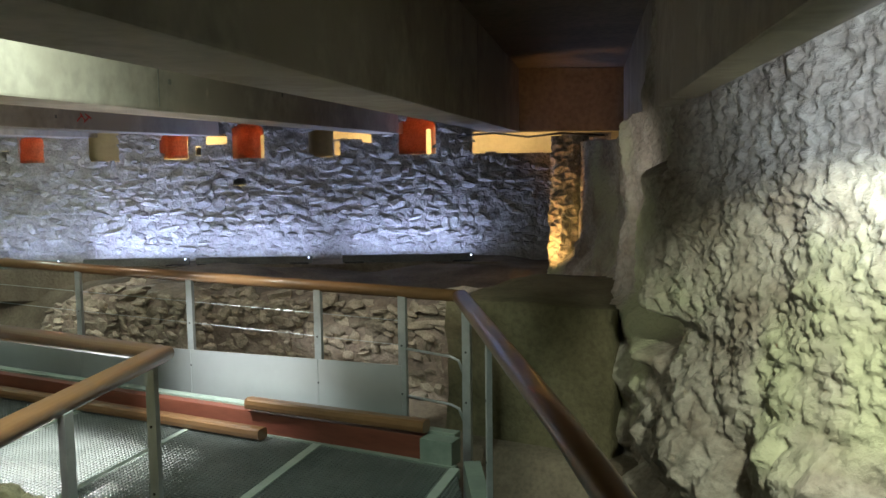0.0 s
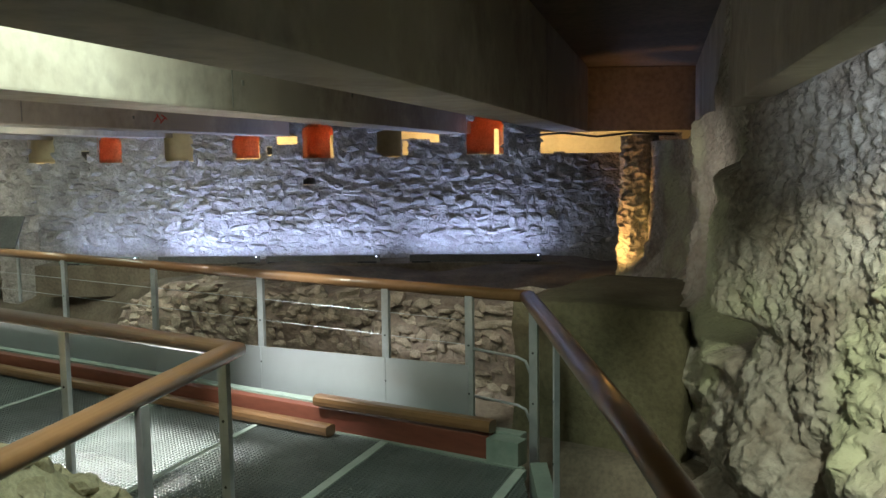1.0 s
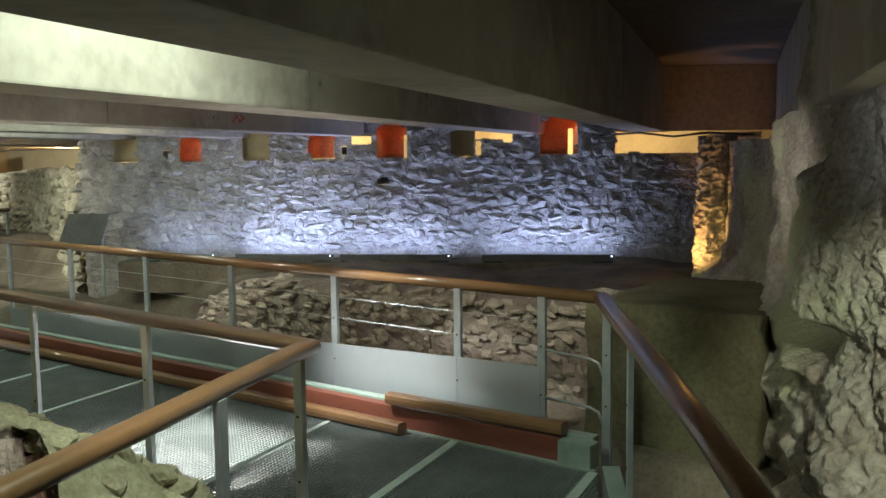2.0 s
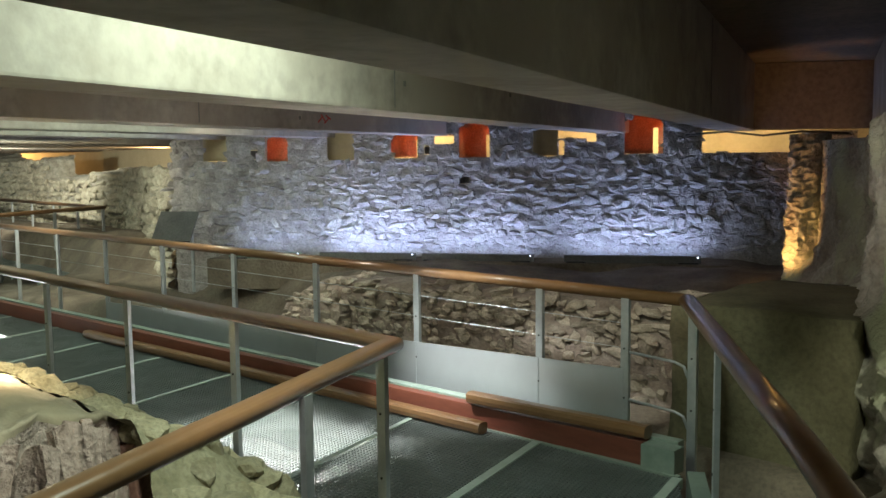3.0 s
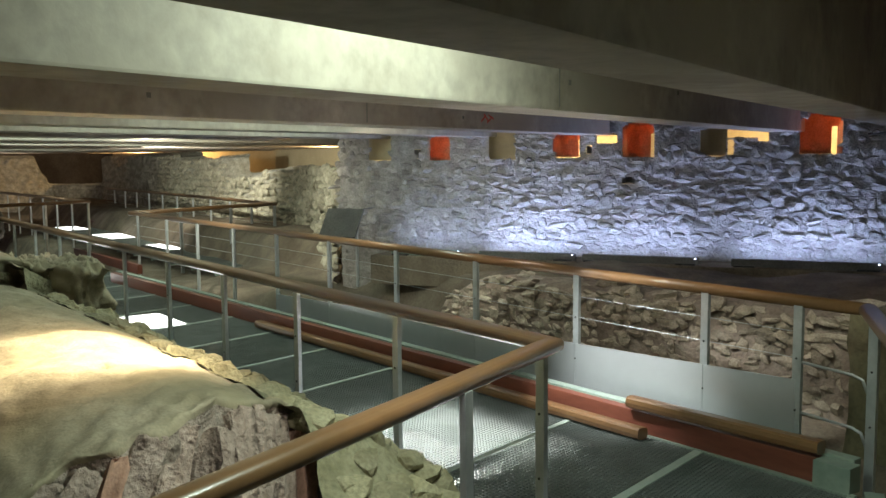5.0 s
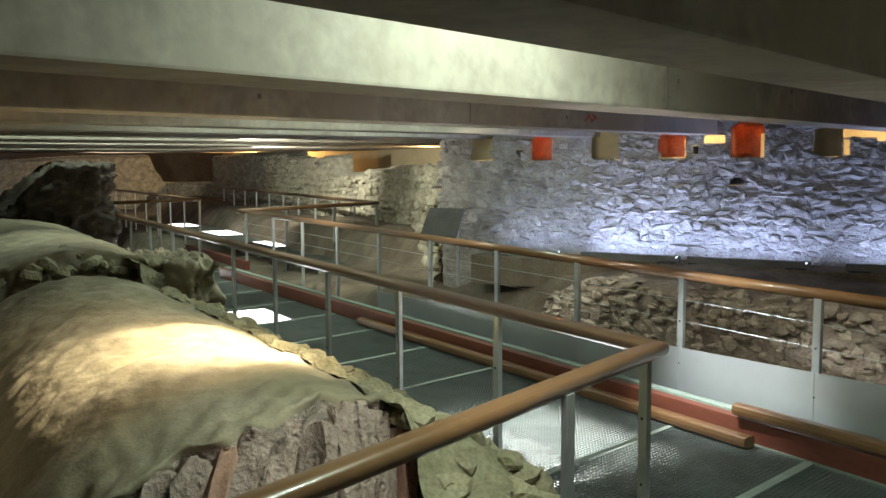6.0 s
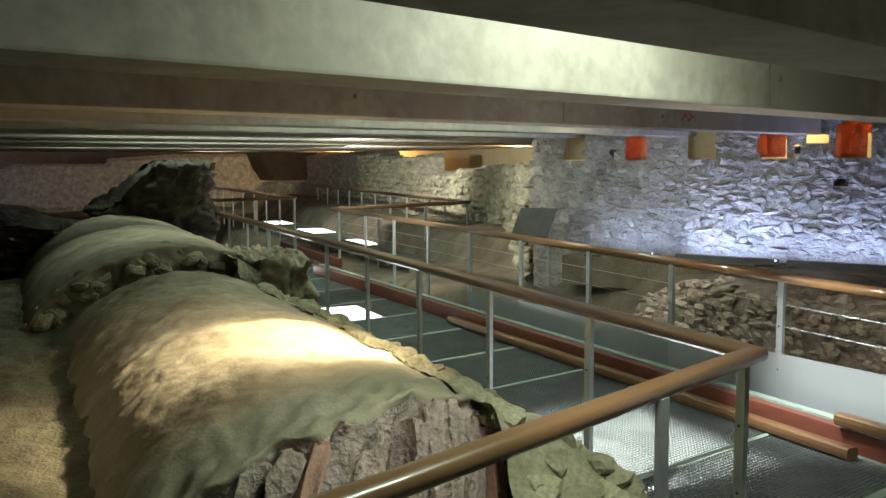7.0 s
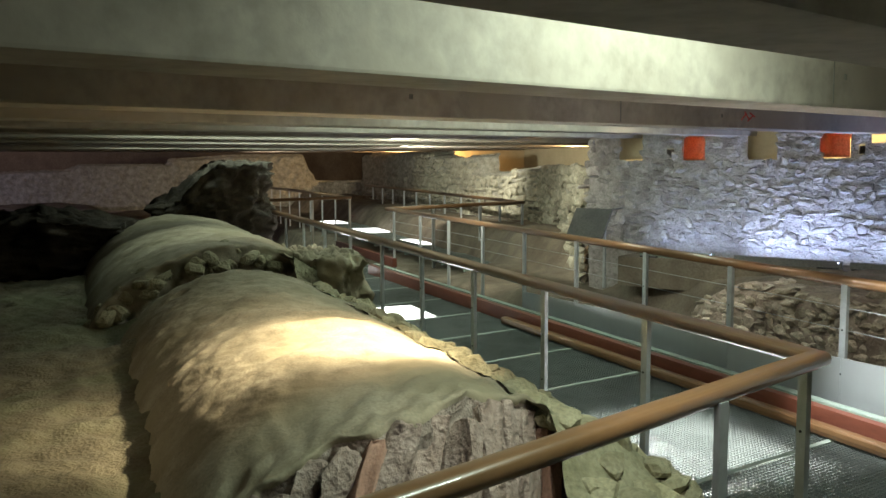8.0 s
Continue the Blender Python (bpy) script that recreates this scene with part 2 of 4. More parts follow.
def box(bm, lo, hi, m=None, bevel=0.0):
    r = bmesh.ops.create_cube(bm, size=1)
    vs = r["verts"]
    c, d = (Vector(lo) + Vector(hi)) / 2, Vector(hi) - Vector(lo)
    for v in vs:
        v.co = Vector((v.co.x * d.x, v.co.y * d.y, v.co.z * d.z)) + c
    if bevel:
        es = list({e for v in vs for e in v.link_edges})
        out = bmesh.ops.bevel(bm, geom=es, offset=bevel, segments=2, profile=0.7, affect="EDGES")
        vs = list({v for v in out["verts"]} | {v for v in vs if v.is_valid})
    if m is not None:
        for v in vs:
            v.co = m @ v.co
    return vs


def one_box(lo, hi, m=None, bevel=0.0):
    bm = bmesh.new()
    box(bm, lo, hi, m, bevel)
    return bm


def sweep(points, outline, closed_ends=True):
    """A bar with the outline (across, up) along points, mitred at the corners."""
    bm = bmesh.new()
    pts = [Vector(p) for p in points]
    rings = []
    for i, p in enumerate(pts):
        a = (p - pts[i - 1]).normalized() if i else (pts[1] - p).normalized()
        b = (pts[i + 1] - p).normalized() if i + 1 < len(pts) else a
        t = (a + b).normalized()
        side = t.cross(Vector((0, 0, 1)))
        if side.length < 1e-4:
            side = Vector((1, 0, 0))
        side.normalize()
        k = 1 / max(0.4, t.dot(a))
        up = side.cross(t).normalized()
        rings.append([bm.verts.new(p + side * u * k + up * v) for u, v in outline])
    n = len(outline)
    for r, q in zip(rings, rings[1:]):
        for j in range(n):
            bm.faces.new((r[j], r[(j + 1) % n], q[(j + 1) % n], q[j]))
    if closed_ends:
        bm.faces.new(rings[0][::-1])
        bm.faces.new(rings[-1])
    bmesh.ops.recalc_face_normals(bm, faces=bm.faces)
    return bm


def ring_outline(rx, rz, n=12, power=2.0):
    out = []
    for i in range(n):
        a = 2 * math.pi * i / n
        c, s = math.cos(a), math.sin(a)
        out.append((rx * math.copysign(abs(c) ** (2 / power), c), rz * math.copysign(abs(s) ** (2 / power), s)))
    return out


def fbm(p, octaves=4):
    return noise.fractal(Vector(p), 1.0, 2.0, octaves)


def sheet(nu, nv, place, flip=False, keep=None):
    """A grid of nu by nv faces; place(u, v) with u, v from 0 to 1."""
    bm = bmesh.new()
    g = [[bm.verts.new(place(i / nu, j / nv)) for j in range(nv + 1)] for i in range(nu + 1)]
    for i in range(nu):
        for j in range(nv):
            if keep and not keep((i + 0.5) / nu, (j + 0.5) / nv):
                continue
            f = (g[i][j], g[i + 1][j], g[i + 1][j + 1], g[i][j + 1])
            bm.faces.new(f[::-1] if flip else f)
    for v in [v for v in bm.verts if not v.link_faces]:
        bm.verts.remove(v)
    return bm


def smoothstep(a, b, x):
    t = min(1, max(0, (x - a) / (b - a)))
    return t * t * (3 - 2 * t)


def stone_bm(seed, w, h, d, cuts=2, rough=0.12, square=0.55):
    """One rounded, uneven stone of about w x d x h round its middle."""
    rnd = random.Random(seed)
    bm = bmesh.new()
    bmesh.ops.create_icosphere(bm, subdivisions=cuts, radius=1)
    o = Vector((rnd.uniform(-50, 50), rnd.uniform(-50, 50), rnd.uniform(-50, 50)))
    cutters = [(Vector((rnd.gauss(0, 1), rnd.gauss(0, 1), rnd.gauss(0, 1))).normalized(), rnd.uniform(0.34, 0.46)) for _ in range(7)]
    for v in bm.verts:
        c = v.co.copy()
        m = max(abs(c.x), abs(c.y), abs(c.z))
        c = c.lerp(c / m, square) * 0.5
        c += v.co * rough * (0.7 * noise.noise(v.co * 1.7 + o) + 0.35 * noise.noise(v.co * 4.5 + o))
        for nn, lim in cutters:
            over = c.dot(nn) - lim
            if over > 0:
                c -= nn * over
        v.co = Vector((c.x * w, c.y * d, c.z * h))
    return bm


def mesh_of(name, bm, material, smooth=True):
    me = bpy.data.meshes.new(name)
    bm.to_mesh(me)
    bm.free()
    me.materials.append(material)
    if smooth:
        me.polygons.foreach_set("use_smooth", [True] * len(me.polygons))
    return me


# ---------------- ground, ceiling, closing walls ----------------
def ground_z(x, y):
    p = Vector((x, y, 0))
    dw = WD - WN.dot(p)
    n = 0.10 * fbm((x * 0.6, y * 0.6, 3.1)) + 0.03 * fbm((x * 3, y * 3, 7.7))
    z = -0.55
    far = smoothstep(4.95, 5.35, y)
    z += far * 0.45
    if y > 5:
        hill = smoothstep(6.0, 6.6, y + 0.06 * x + 0.25)
        east = smoothstep(-8.6, -7.0, x)
        z += far * hill * (0.44 + 0.14 * east + 0.12 * smoothstep(3.0, 0.6, dw))
        z -= far * 0.25 * math.exp(-(((x + 9.6) / 0.9) ** 2 + ((y - 6.4) / 0.35) ** 2))
    rise = smoothstep(2.4, 0.4, 6.45 - 0.42 * (x + 10.85) - y) * smoothstep(-17.0, -13.0, x) * smoothstep(-8.6, -10.2, x)
    z += far * 0.26 * rise
    near = smoothstep(2.7, 2.3, y) * smoothstep(-2.6, -3.2, x)
    z += near * (0.42 + 0.10 * smoothstep(1.0, -3.0, y))
    z += 0.30 * smoothstep(1.2, 0.2, y) * smoothstep(-3.0, -4.2, x)
    edge = smoothstep(4.9, 5.2, y) + near
    return z + n * (0.4 + 0.6 * min(1, edge))


tagged(part("ground", sheet(300, 190, lambda u, v: Vector((-46 + 54 * u, -7 + 22 * v, ground_z(-46 + 54 * u, -7 + 22 * v)))), M_EARTH, smooth=True),
       "bare brown excavated earth, uneven, with a shallow trench", "ground", kind="structure")

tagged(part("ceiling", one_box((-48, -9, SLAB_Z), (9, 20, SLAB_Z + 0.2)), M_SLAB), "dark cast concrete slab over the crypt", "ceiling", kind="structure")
BEAMS = [0.50, -0.86, -2.27, -4.35, -5.85, -7.35, -8.9, -10.5, -12.1, -13.7, -15.3, -16.9, -18.5, -20.1, -21.7, -23.3, -24.9, -26.5, -28.1]
for p in BEAMS:
    a1 = (WD + 0.186 * p) / 0.982 + 0.25 if p > -9.2 else 14.0
    if p < -9:
        a1 = 22.0
    q = Matrix((( BPER.x, BDIR.x, 0, 0), (BPER.y, BDIR.y, 0, 0), (0, 0, 1, 0), (0, 0, 0, 1)))
    tagged(part("ceiling_beam", one_box((p - (0.14 if p > 0 else 0.36), -10, BEAM_Z), (p, a1, SLAB_Z - 0.003), q, 0.012), M_CONC),
           "smooth grey cast concrete roof beam", "ceiling beam", group="roof beams", kind="structure")
def on_beam(p, along, z, name, w, h, material, label, depth=0.006):
    """A small flat piece on the east face of the beam at p."""
    q = BPER * (p + 0.001) + BDIR * along
    m = Matrix.Translation((q.x, q.y, z)) @ Matrix(((BPER.x, BDIR.x, 0, 0), (BPER.y, BDIR.y, 0, 0), (0, 0, 1, 0), (0, 0, 0, 1)))
    return m, tagged(part(name, one_box((0, -w / 2, -h / 2), (depth, w / 2, h / 2), m, 0.001), material), label, "beam detail", kind="structure")
for p, a in ((-2.27, 4.62), (-2.27, 0.6), (-4.35, 5.6), (-0.86, 7.0)):
    on_beam(p, a, 2.47, "formwork_joint", 0.012, 0.70, M_JOINT, "thin formwork joint in the concrete beam", 0.002)
for p, a, z in ((-2.27, 4.75, 2.26), (-4.35, 3.55, 2.22), (-4.35, 7.0, 2.20), (-2.27, 2.2, 2.5), (-2.27, 6.6, 2.3)):
    on_beam(p, a, z, "tie_plug", 0.03, 0.03, M_JOINT, "round formwork tie plug", 0.003)
for k, (da, dz, r) in enumerate(((0, 0, 35), (0.05, 0.01, -40), (0.11, -0.01, 30), (0.14, 0.02, -20))):
    q = BPER * -4.345 + BDIR * (7.35 + da)
    m = Matrix.Translation((q.x, q.y, 2.20 + dz)) @ Matrix(((BPER.x, BDIR.x, 0, 0), (BPER.y, BDIR.y, 0, 0), (0, 0, 1, 0), (0, 0, 0, 1))) @ pose(0, 0, 0, r, 0, 0)
    tagged(part("paint_mark", one_box((0, -0.05, -0.007), (0.002, 0.05, 0.007), m), M_REDMARK), "red marker stroke on the concrete beam", "paint mark", kind="structure")
for nm, lo, hi in (("wall_east", (8, -8, -1), (8.3, 20, SLAB_Z)), ("wall_south", (-47, -8, -1), (8.3, -7.7, SLAB_Z)), ("wall_west", (-47, -8, -1), (-46.7, 20, SLAB_Z)), ("wall_north", (-47, 19, -1), (8.3, 19.3, SLAB_Z))):
    tagged(part(nm, one_box(lo, hi), M_SLAB), "dark rough wall closing the crypt", "wall", kind="structure")


# ---------------- the old wall ----------------
# (s from, s to, z from, z to, arched, depth)
NICHES = [(4.40, 4.70, 1.81, 2.13, True), (2.72, 3.05, 1.84, 2.16, True), (1.82, 2.21, 1.83, 2.25, True), (-0.20, 0.24, 1.855, 2.31, True),
          (5.24, 5.56, 1.82, 2.2, False), (3.53, 3.89, 1.82, 2.2, False), (1.01, 1.30, 1.84, 2.2, False),
          (2.27, 2.51, 1.99, 2.12, False), (0.61, 1.01, 2.05, 2.2, False), (0.93, 0.99, 1.85, 2.02, False),
          (2.05, 2.20, 1.52, 1.61, True), (0.57, 0.67, 2.0, 2.42, False), (4.83, 4.91, 1.84, 1.95, False), (2.56, 2.63, 1.88, 1.97, False)]


def wall_top(s):
    if s < -1.72:
        return 2.09
    if s < -0.64:
        return 1.86 + 0.02 * noise.noise(Vector((s * 4, 0, 0)))
    return 2.84


def in_niche(s, z, pad=0.0):
    for a, b, lo, hi, arch in NICHES:
        if a - pad < s < b + pad and lo - pad < z < hi + pad:
            if arch:
                r = (b - a) / 2
                c = (a + b) / 2
                if z > hi - r * 0.6 and ((s - c) / r) ** 2 + ((z - hi + r * 0.6) / (r * 0.6)) ** 2 > 1 + pad * 8:
                    continue
            return True
    return False


old_wall = thing("wall_old_rampart", "old rampart wall of rough pale limestone rubble with niches", "wall", wall_at(2, 0), kind="structure")
S0, S1, Z0, Z1 = -2.3, 6.0, -0.1, 2.84


def old_core(u, v):
    s, z = S0 + (S1 - S0) * u, Z0 + (Z1 - Z0) * v
    d = 0.02 * fbm((s * 2, z * 2, 1.3)) + 0.02 * fbm((s * 9, z * 12, 5)) + 0.017
    return wall_at(s, z, d)


core = part("mortar_core", sheet(380, 140, old_core, keep=lambda u, v: not in_niche(S0 + (S1 - S0) * u, Z0 + (Z1 - Z0) * v) and Z0 + (Z1 - Z0) * v < wall_top(S0 + (S1 - S0) * u)), M_MORTAR, smooth=True)
core.parent = old_wall
core.matrix_parent_inverse = Matrix.Translation(-old_wall.location)
WROT = Matrix((WE, WN, Vector((0, 0, 1)))).transposed()          # x along the wall, y into it


def niche_bm(a, b, lo, hi, arch, depth, slit=False):
    """The inside of a recess: sides, curved back and top."""
    c, r = (a + b) / 2, (b - a) / 2
    k = 9
    bm = bmesh.new()
    rows = []
    for j in range(7):
        z = lo + (hi - lo) * j / 6
        row = []
        for i in range(k + 1):
            t = math.pi * i / k
            row.append(bm.verts.new(wall_at(c + r * 1.02 * math.cos(t), z, 0.02 - depth * math.sin(t) ** 0.6)))
        rows.append(row)
    for j, (q, w) in enumerate(zip(rows, rows[1:])):
        for i in range(k):
            if slit and i == 6 and j < 4:
                continue
            bm.faces.new((q[i], q[i + 1], w[i + 1], w[i]))
    bm.faces.new(rows[0])
    bm.faces.new(rows[-1])
    return bm


for i, (a, b, lo, hi, arch) in enumerate(NICHES):
    if i < 7:
        ob = part("niche", niche_bm(a, b, lo, hi, arch, 0.32 if i < 4 else 0.25, i in (1, 2, 3)), M_TILE if i < 4 else M_TAN, old_wall, "arched red clay lined niche" if i < 4 else "ochre plastered niche", True)
        ob.matrix_parent_inverse = Matrix.Translation(-old_wall.location)
    elif i == 10 or i > 11:
        ob = part("putlog_hole", niche_bm(a, b, lo, hi, arch, 0.3), M_MORTAR, old_wall, "dark square beam hole")
        ob.matrix_parent_inverse = Matrix.Translation(-old_wall.location)
for i, (a, b, lo, hi, arch) in enumerate(NICHES[:4]):
    lamp("POINT", "niche_light", tuple(wall_at(a + (b - a) * 0.30, hi - 0.13, -0.12)), (0, 0, 0), 0.32, ORANGE, 0.02)

# coursed stones
VARIANTS = [mesh_of("stone", stone_bm(i, 1, 1, 1, 2, 0.36, 0.75), M_STONE, False) for i in range(14)]


def lay_stones(seed, s0, s1, z0, z1, hmin, hmax, wmin, wmax, skip):
    """Courses of stones: (s, z, w, h)."""
    rnd = random.Random(seed)
    z, out = z0, []
    while z < z1:
        h = rnd.uniform(hmin, hmax)
        s = s0 + rnd.uniform(-0.1, 0.05)
        while s < s1:
            w = rnd.uniform(wmin, wmax) * (0.75 + 0.5 * rnd.random())
            hh = h * rnd.uniform(0.6, 1.35)
            c = (s + w / 2, z + h / 2 + rnd.uniform(-0.03, 0.03))
            if not skip(*c) and rnd.random() > 0.05:
                out.append((*c, w, hh))
            s += w
        z += h
    return out


old_stones = lay_stones(4, -2.2, 5.98, 0.74, 2.8, 0.06, 0.115, 0.09, 0.23, lambda s, z: in_niche(s, z, 0.03) or z > wall_top(s) - 0.03)
RND = random.Random(11)
old_stones.sort(key=lambda q: abs(q[0] - 1.6) + 0.5 * abs(q[1] - 1.2))
STONE_JOBS = []
for k, (s, z, w, h) in enumerate(old_stones):
    m = Matrix.Translation(wall_at(s, z, RND.uniform(-0.012, 0.018))) @ (WROT @ Euler((RND.uniform(-0.22, 0.22), RND.uniform(-0.25, 0.25), RND.uniform(-0.2, 0.2))).to_matrix()).to_4x4() @ Matrix.Diagonal((w * RND.uniform(0.9, 1.15), RND.uniform(0.06, 0.10), h * 1.08, 1))
    STONE_JOBS.append((m, RND.randrange(14)))


def place_stones(jobs, parent, limit, variants, material, name="stone"):
    inv = Matrix.Translation(-parent.location)
    for m, v in jobs[:limit]:
        ob = new(name, variants[v])
        ob.parent, ob.matrix_parent_inverse, ob.matrix_basis = parent, inv, m
    if len(jobs) > limit:
        vs, fs, base = [], [], 0
        for m, v in jobs[limit:]:
            me = variants[v]
            vs += [m @ q.co for q in me.vertices]
            fs += [[i + base for i in p.vertices] for p in me.polygons]
            base += len(me.vertices)
        me = bpy.data.meshes.new(name + "_rest")
        me.from_pydata(vs, [], fs)
        me.materials.append(material)
        ob = new(name + "_rest", me)
        ob.parent, ob.matrix_parent_inverse = parent, inv
        ob["kind"] = "stuff"


# lit rooms behind the openings
bm = bmesh.new()
box(bm, (-3.0, 1.7, 0.3), (6.0, 1.85, SLAB_Z), WROT.to_4x4() @ Matrix.Translation((0, WD, 0)))
tagged(part("wall_plaster_back", bm, M_TAN), "ochre plastered wall of the lit room behind", "wall", kind="structure")
bm = bmesh.new()
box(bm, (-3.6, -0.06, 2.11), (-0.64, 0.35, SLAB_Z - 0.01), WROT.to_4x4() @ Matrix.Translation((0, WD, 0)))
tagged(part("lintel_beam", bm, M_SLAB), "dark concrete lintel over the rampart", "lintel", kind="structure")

tagged(part("power_cable", sweep([wall_at(-0.45, 2.06, 0.03), wall_at(-0.9, 2.09, 0.05), wall_at(-1.3, 2.04, 0.04), wall_at(-1.7, 2.08, 0.05), wall_at(-2.2, 2.05, 0.04)], ring_outline(0.012, 0.012, 8)), M_BLACK, smooth=True), "black power cable slung along the top of the wall", "cable")
# bench at the foot of the wall, lamp housings on it
bench = one_box((-0.95, -0.56, 0.25), (5.3, 0.05, 0.62), WROT.to_4x4() @ Matrix.Translation((0, WD, 0)), 0.02)
tagged(part("wall_bench", bench, M_EARTH), "low earth bench along the foot of the rampart", "bench", kind="structure")
for a, b, w in STRIPS:
    tr = thing("uplight_trough", "dark lamp trough with a small blue indicator at the wall foot", "uplight", wall_at((a + b) / 2, 0.62, 0.42), "wall uplights")
    inv = Matrix.Translation(-tr.location)
    wm = WROT.to_4x4() @ Matrix.Translation((0, WD, 0))
    o = part("front_lip", one_box((b, -0.46, 0.621), (a, -0.41, 0.705), wm, 0.006), M_EDGE if w < 10 else M_GREYP, tr)
    o.matrix_parent_inverse = inv
    o = part("indicator", one_box((b + 0.03, -0.472, 0.685), (b + 0.043, -0.461, 0.698), wm, 0.003), M_LED, tr, "tiny blue indicator light")
    o.matrix_parent_inverse = inv
    for s in (a - 0.14, b + 0.14):
        o = part("driver_box", one_box((s - 0.11, -0.52, 0.56), (s + 0.11, -0.465, 0.64), wm, 0.006), M_BLACK, tr)
        o.matrix_parent_inverse = inv


# ---------------- ruined wall to the west ----------------
LEFT = [(-10.85, 6.45), (-13.4, 7.45), (-17.4, 9.2), (-21.2, 9.25), (-27.0, 9.6), (-31.7, 9.9), (-37.4, 9.3), (-38.4, 5.0), (-37.4, 0.0), (-35.0, -6.5)]
LEN = [0]
for a, b in zip(LEFT, LEFT[1:]):
    LEN.append(LEN[-1] + math.dist(a, b))


def left_at(d):
    for i in range(len(LEN) - 1):
        if d <= LEN[i + 1] or i == len(LEN) - 2:
            k = (d - LEN[i]) / (LEN[i + 1] - LEN[i])
            a, b = Vector(LEFT[i]), Vector(LEFT[i + 1])
            t = (b - a).normalized()
            return a.lerp(b, k), Vector((-t.y, t.x))


def left_top(d):
    steps = [(0, 1.76), (6.2, 1.70), (8.5, 1.69), (8.9, 1.55), (10.75, 1.52), (10.95, 1.97), (12.7, 1.94), (13.3, 1.84), (14.2, 1.95), (14.6, 2.08), (22.4, 2.08), (22.6, 1.05), (27.3, 0.96), (27.5, 1.3), (27.9, 2.06), (30.4, 2.05), (33.0, 1.9), (33.3, 1.69), (36.5, 1.70), (37.0, 1.5), (43.6, 1.3)]
    for (a, za), (b, zb) in zip(steps, steps[1:]):
        if d <= b:
            return za + (zb - za) * smoothstep(a, b, d) + 0.03 * noise.noise(Vector((d * 5, 0, 2)))
    return 2.0


def course_bump(s, z):
    j = math.floor(z / 0.13 + 0.25 * noise.noise(Vector((s, z, 9))))
    o = (j * 0.37) % 1
    w = 0.22
    q = s / w + o
    fx, fz = abs((q % 1) - 0.5) * 2, abs(((z / 0.13) % 1) - 0.5) * 2
    r = noise.cell(Vector((math.floor(q) + 0.5, j + 0.5, 0.5)))
    return 0.05 * (1 - max(fx, fz) ** 3) * (0.5 + r) + 0.03 * r


def left_place(u, v):
    d = LEN[-1] * u
    z = -0.1 + (left_top(d) + 0.1) * v
    p, n = left_at(d)
    h = course_bump(d, z) + 0.06 * fbm((d * 1.3, z * 1.3, 4))
    lean = -0.25 * (1 - v) * 0.5
    q = Vector((p.x, p.y, z)) + Vector((n.x, n.y, 0)) * (h - lean)
    return q if v < 0.97 else q - Vector((n.x, n.y, 0)) * 0.6


def in_hole(d, z):
    """The square beam hole in the ruined wall."""
    return 6.35 < d < 6.95 and 1.17 < z < 1.36


left_wall = thing("wall_ruined_west", "ruined rampart of pale rubble with a broken top", "wall", (-14, 8, 0), kind="structure")
o = part("rubble_core", sheet(760, 40, left_place, flip=True, keep=lambda u, v: not in_hole(LEN[-1] * u, -0.1 + (left_top(LEN[-1] * u) + 0.1) * v)), M_RUIN, left_wall, smooth=True)
o.matrix_parent_inverse = Matrix.Translation(-left_wall.location)


tagged(part("wall_plaster_west", one_box((-24, 12.0, 0.3), (-12, 12.2, SLAB_Z)), M_TAN), "ochre plastered wall of a lit room behind the ruin", "wall", kind="structure")
tagged(part("wall_plaster_far", one_box((-42, 13.0, 0.3), (-26, 13.2, SLAB_Z)), M_TAN), "ochre plastered far wall in warm light", "wall", kind="structure")


OCHRE_MESH = [mesh_of("stone", stone_bm(70 + i, 1, 1, 1, 2, 0.36, 0.75), M_OCHRE, False) for i in range(10)]
LEFT_JOBS = []
WRND = random.Random(33)
for d, z, w, h in lay_stones(17, 0.1, 16.0, 0.1, 2.0, 0.10, 0.17, 0.16, 0.36, lambda d, z: z > left_top(d) - 0.06 or in_hole(d, z)):
    p, n = left_at(d)
    t = Vector((n.y, -n.x))
    rot = Matrix(((t.x, n.x, 0), (t.y, n.y, 0), (0, 0, 1))) @ Euler((WRND.uniform(-0.2, 0.2), WRND.uniform(-0.2, 0.2), WRND.uniform(-0.2, 0.2))).to_matrix()
    q = Vector((p.x, p.y, z)) + Vector((n.x, n.y, 0)) * (0.05 + 0.06 * fbm((d * 1.3, z * 1.3, 4)) + 0.125 * (1 - (z + 0.1) / (left_top(d) + 0.1)))
    LEFT_JOBS.append((Matrix.Translation(q) @ rot.to_4x4() @ Matrix.Diagonal((w * 1.05, WRND.uniform(0.10, 0.17), h * 1.05, 1)), WRND.randrange(10)))
LEFT_JOBS.sort(key=lambda j: j[0].translation.length)


# ---------------- rock and masonry mass on the east ----------------
ROCK = [(-3.62, 9.35), (-3.15, 8.3), (-2.27, 7.0), (-2.0, 6.0), (-1.45, 5.2), (-0.95, 4.5), (-0.30, 3.75), (0.45, 3.2), (1.3, 2.6), (2.3, 1.6), (2.8, 0.2)]
RL = [0]
for a, b in zip(ROCK, ROCK[1:]):
    RL.append(RL[-1] + math.dist(a, b))


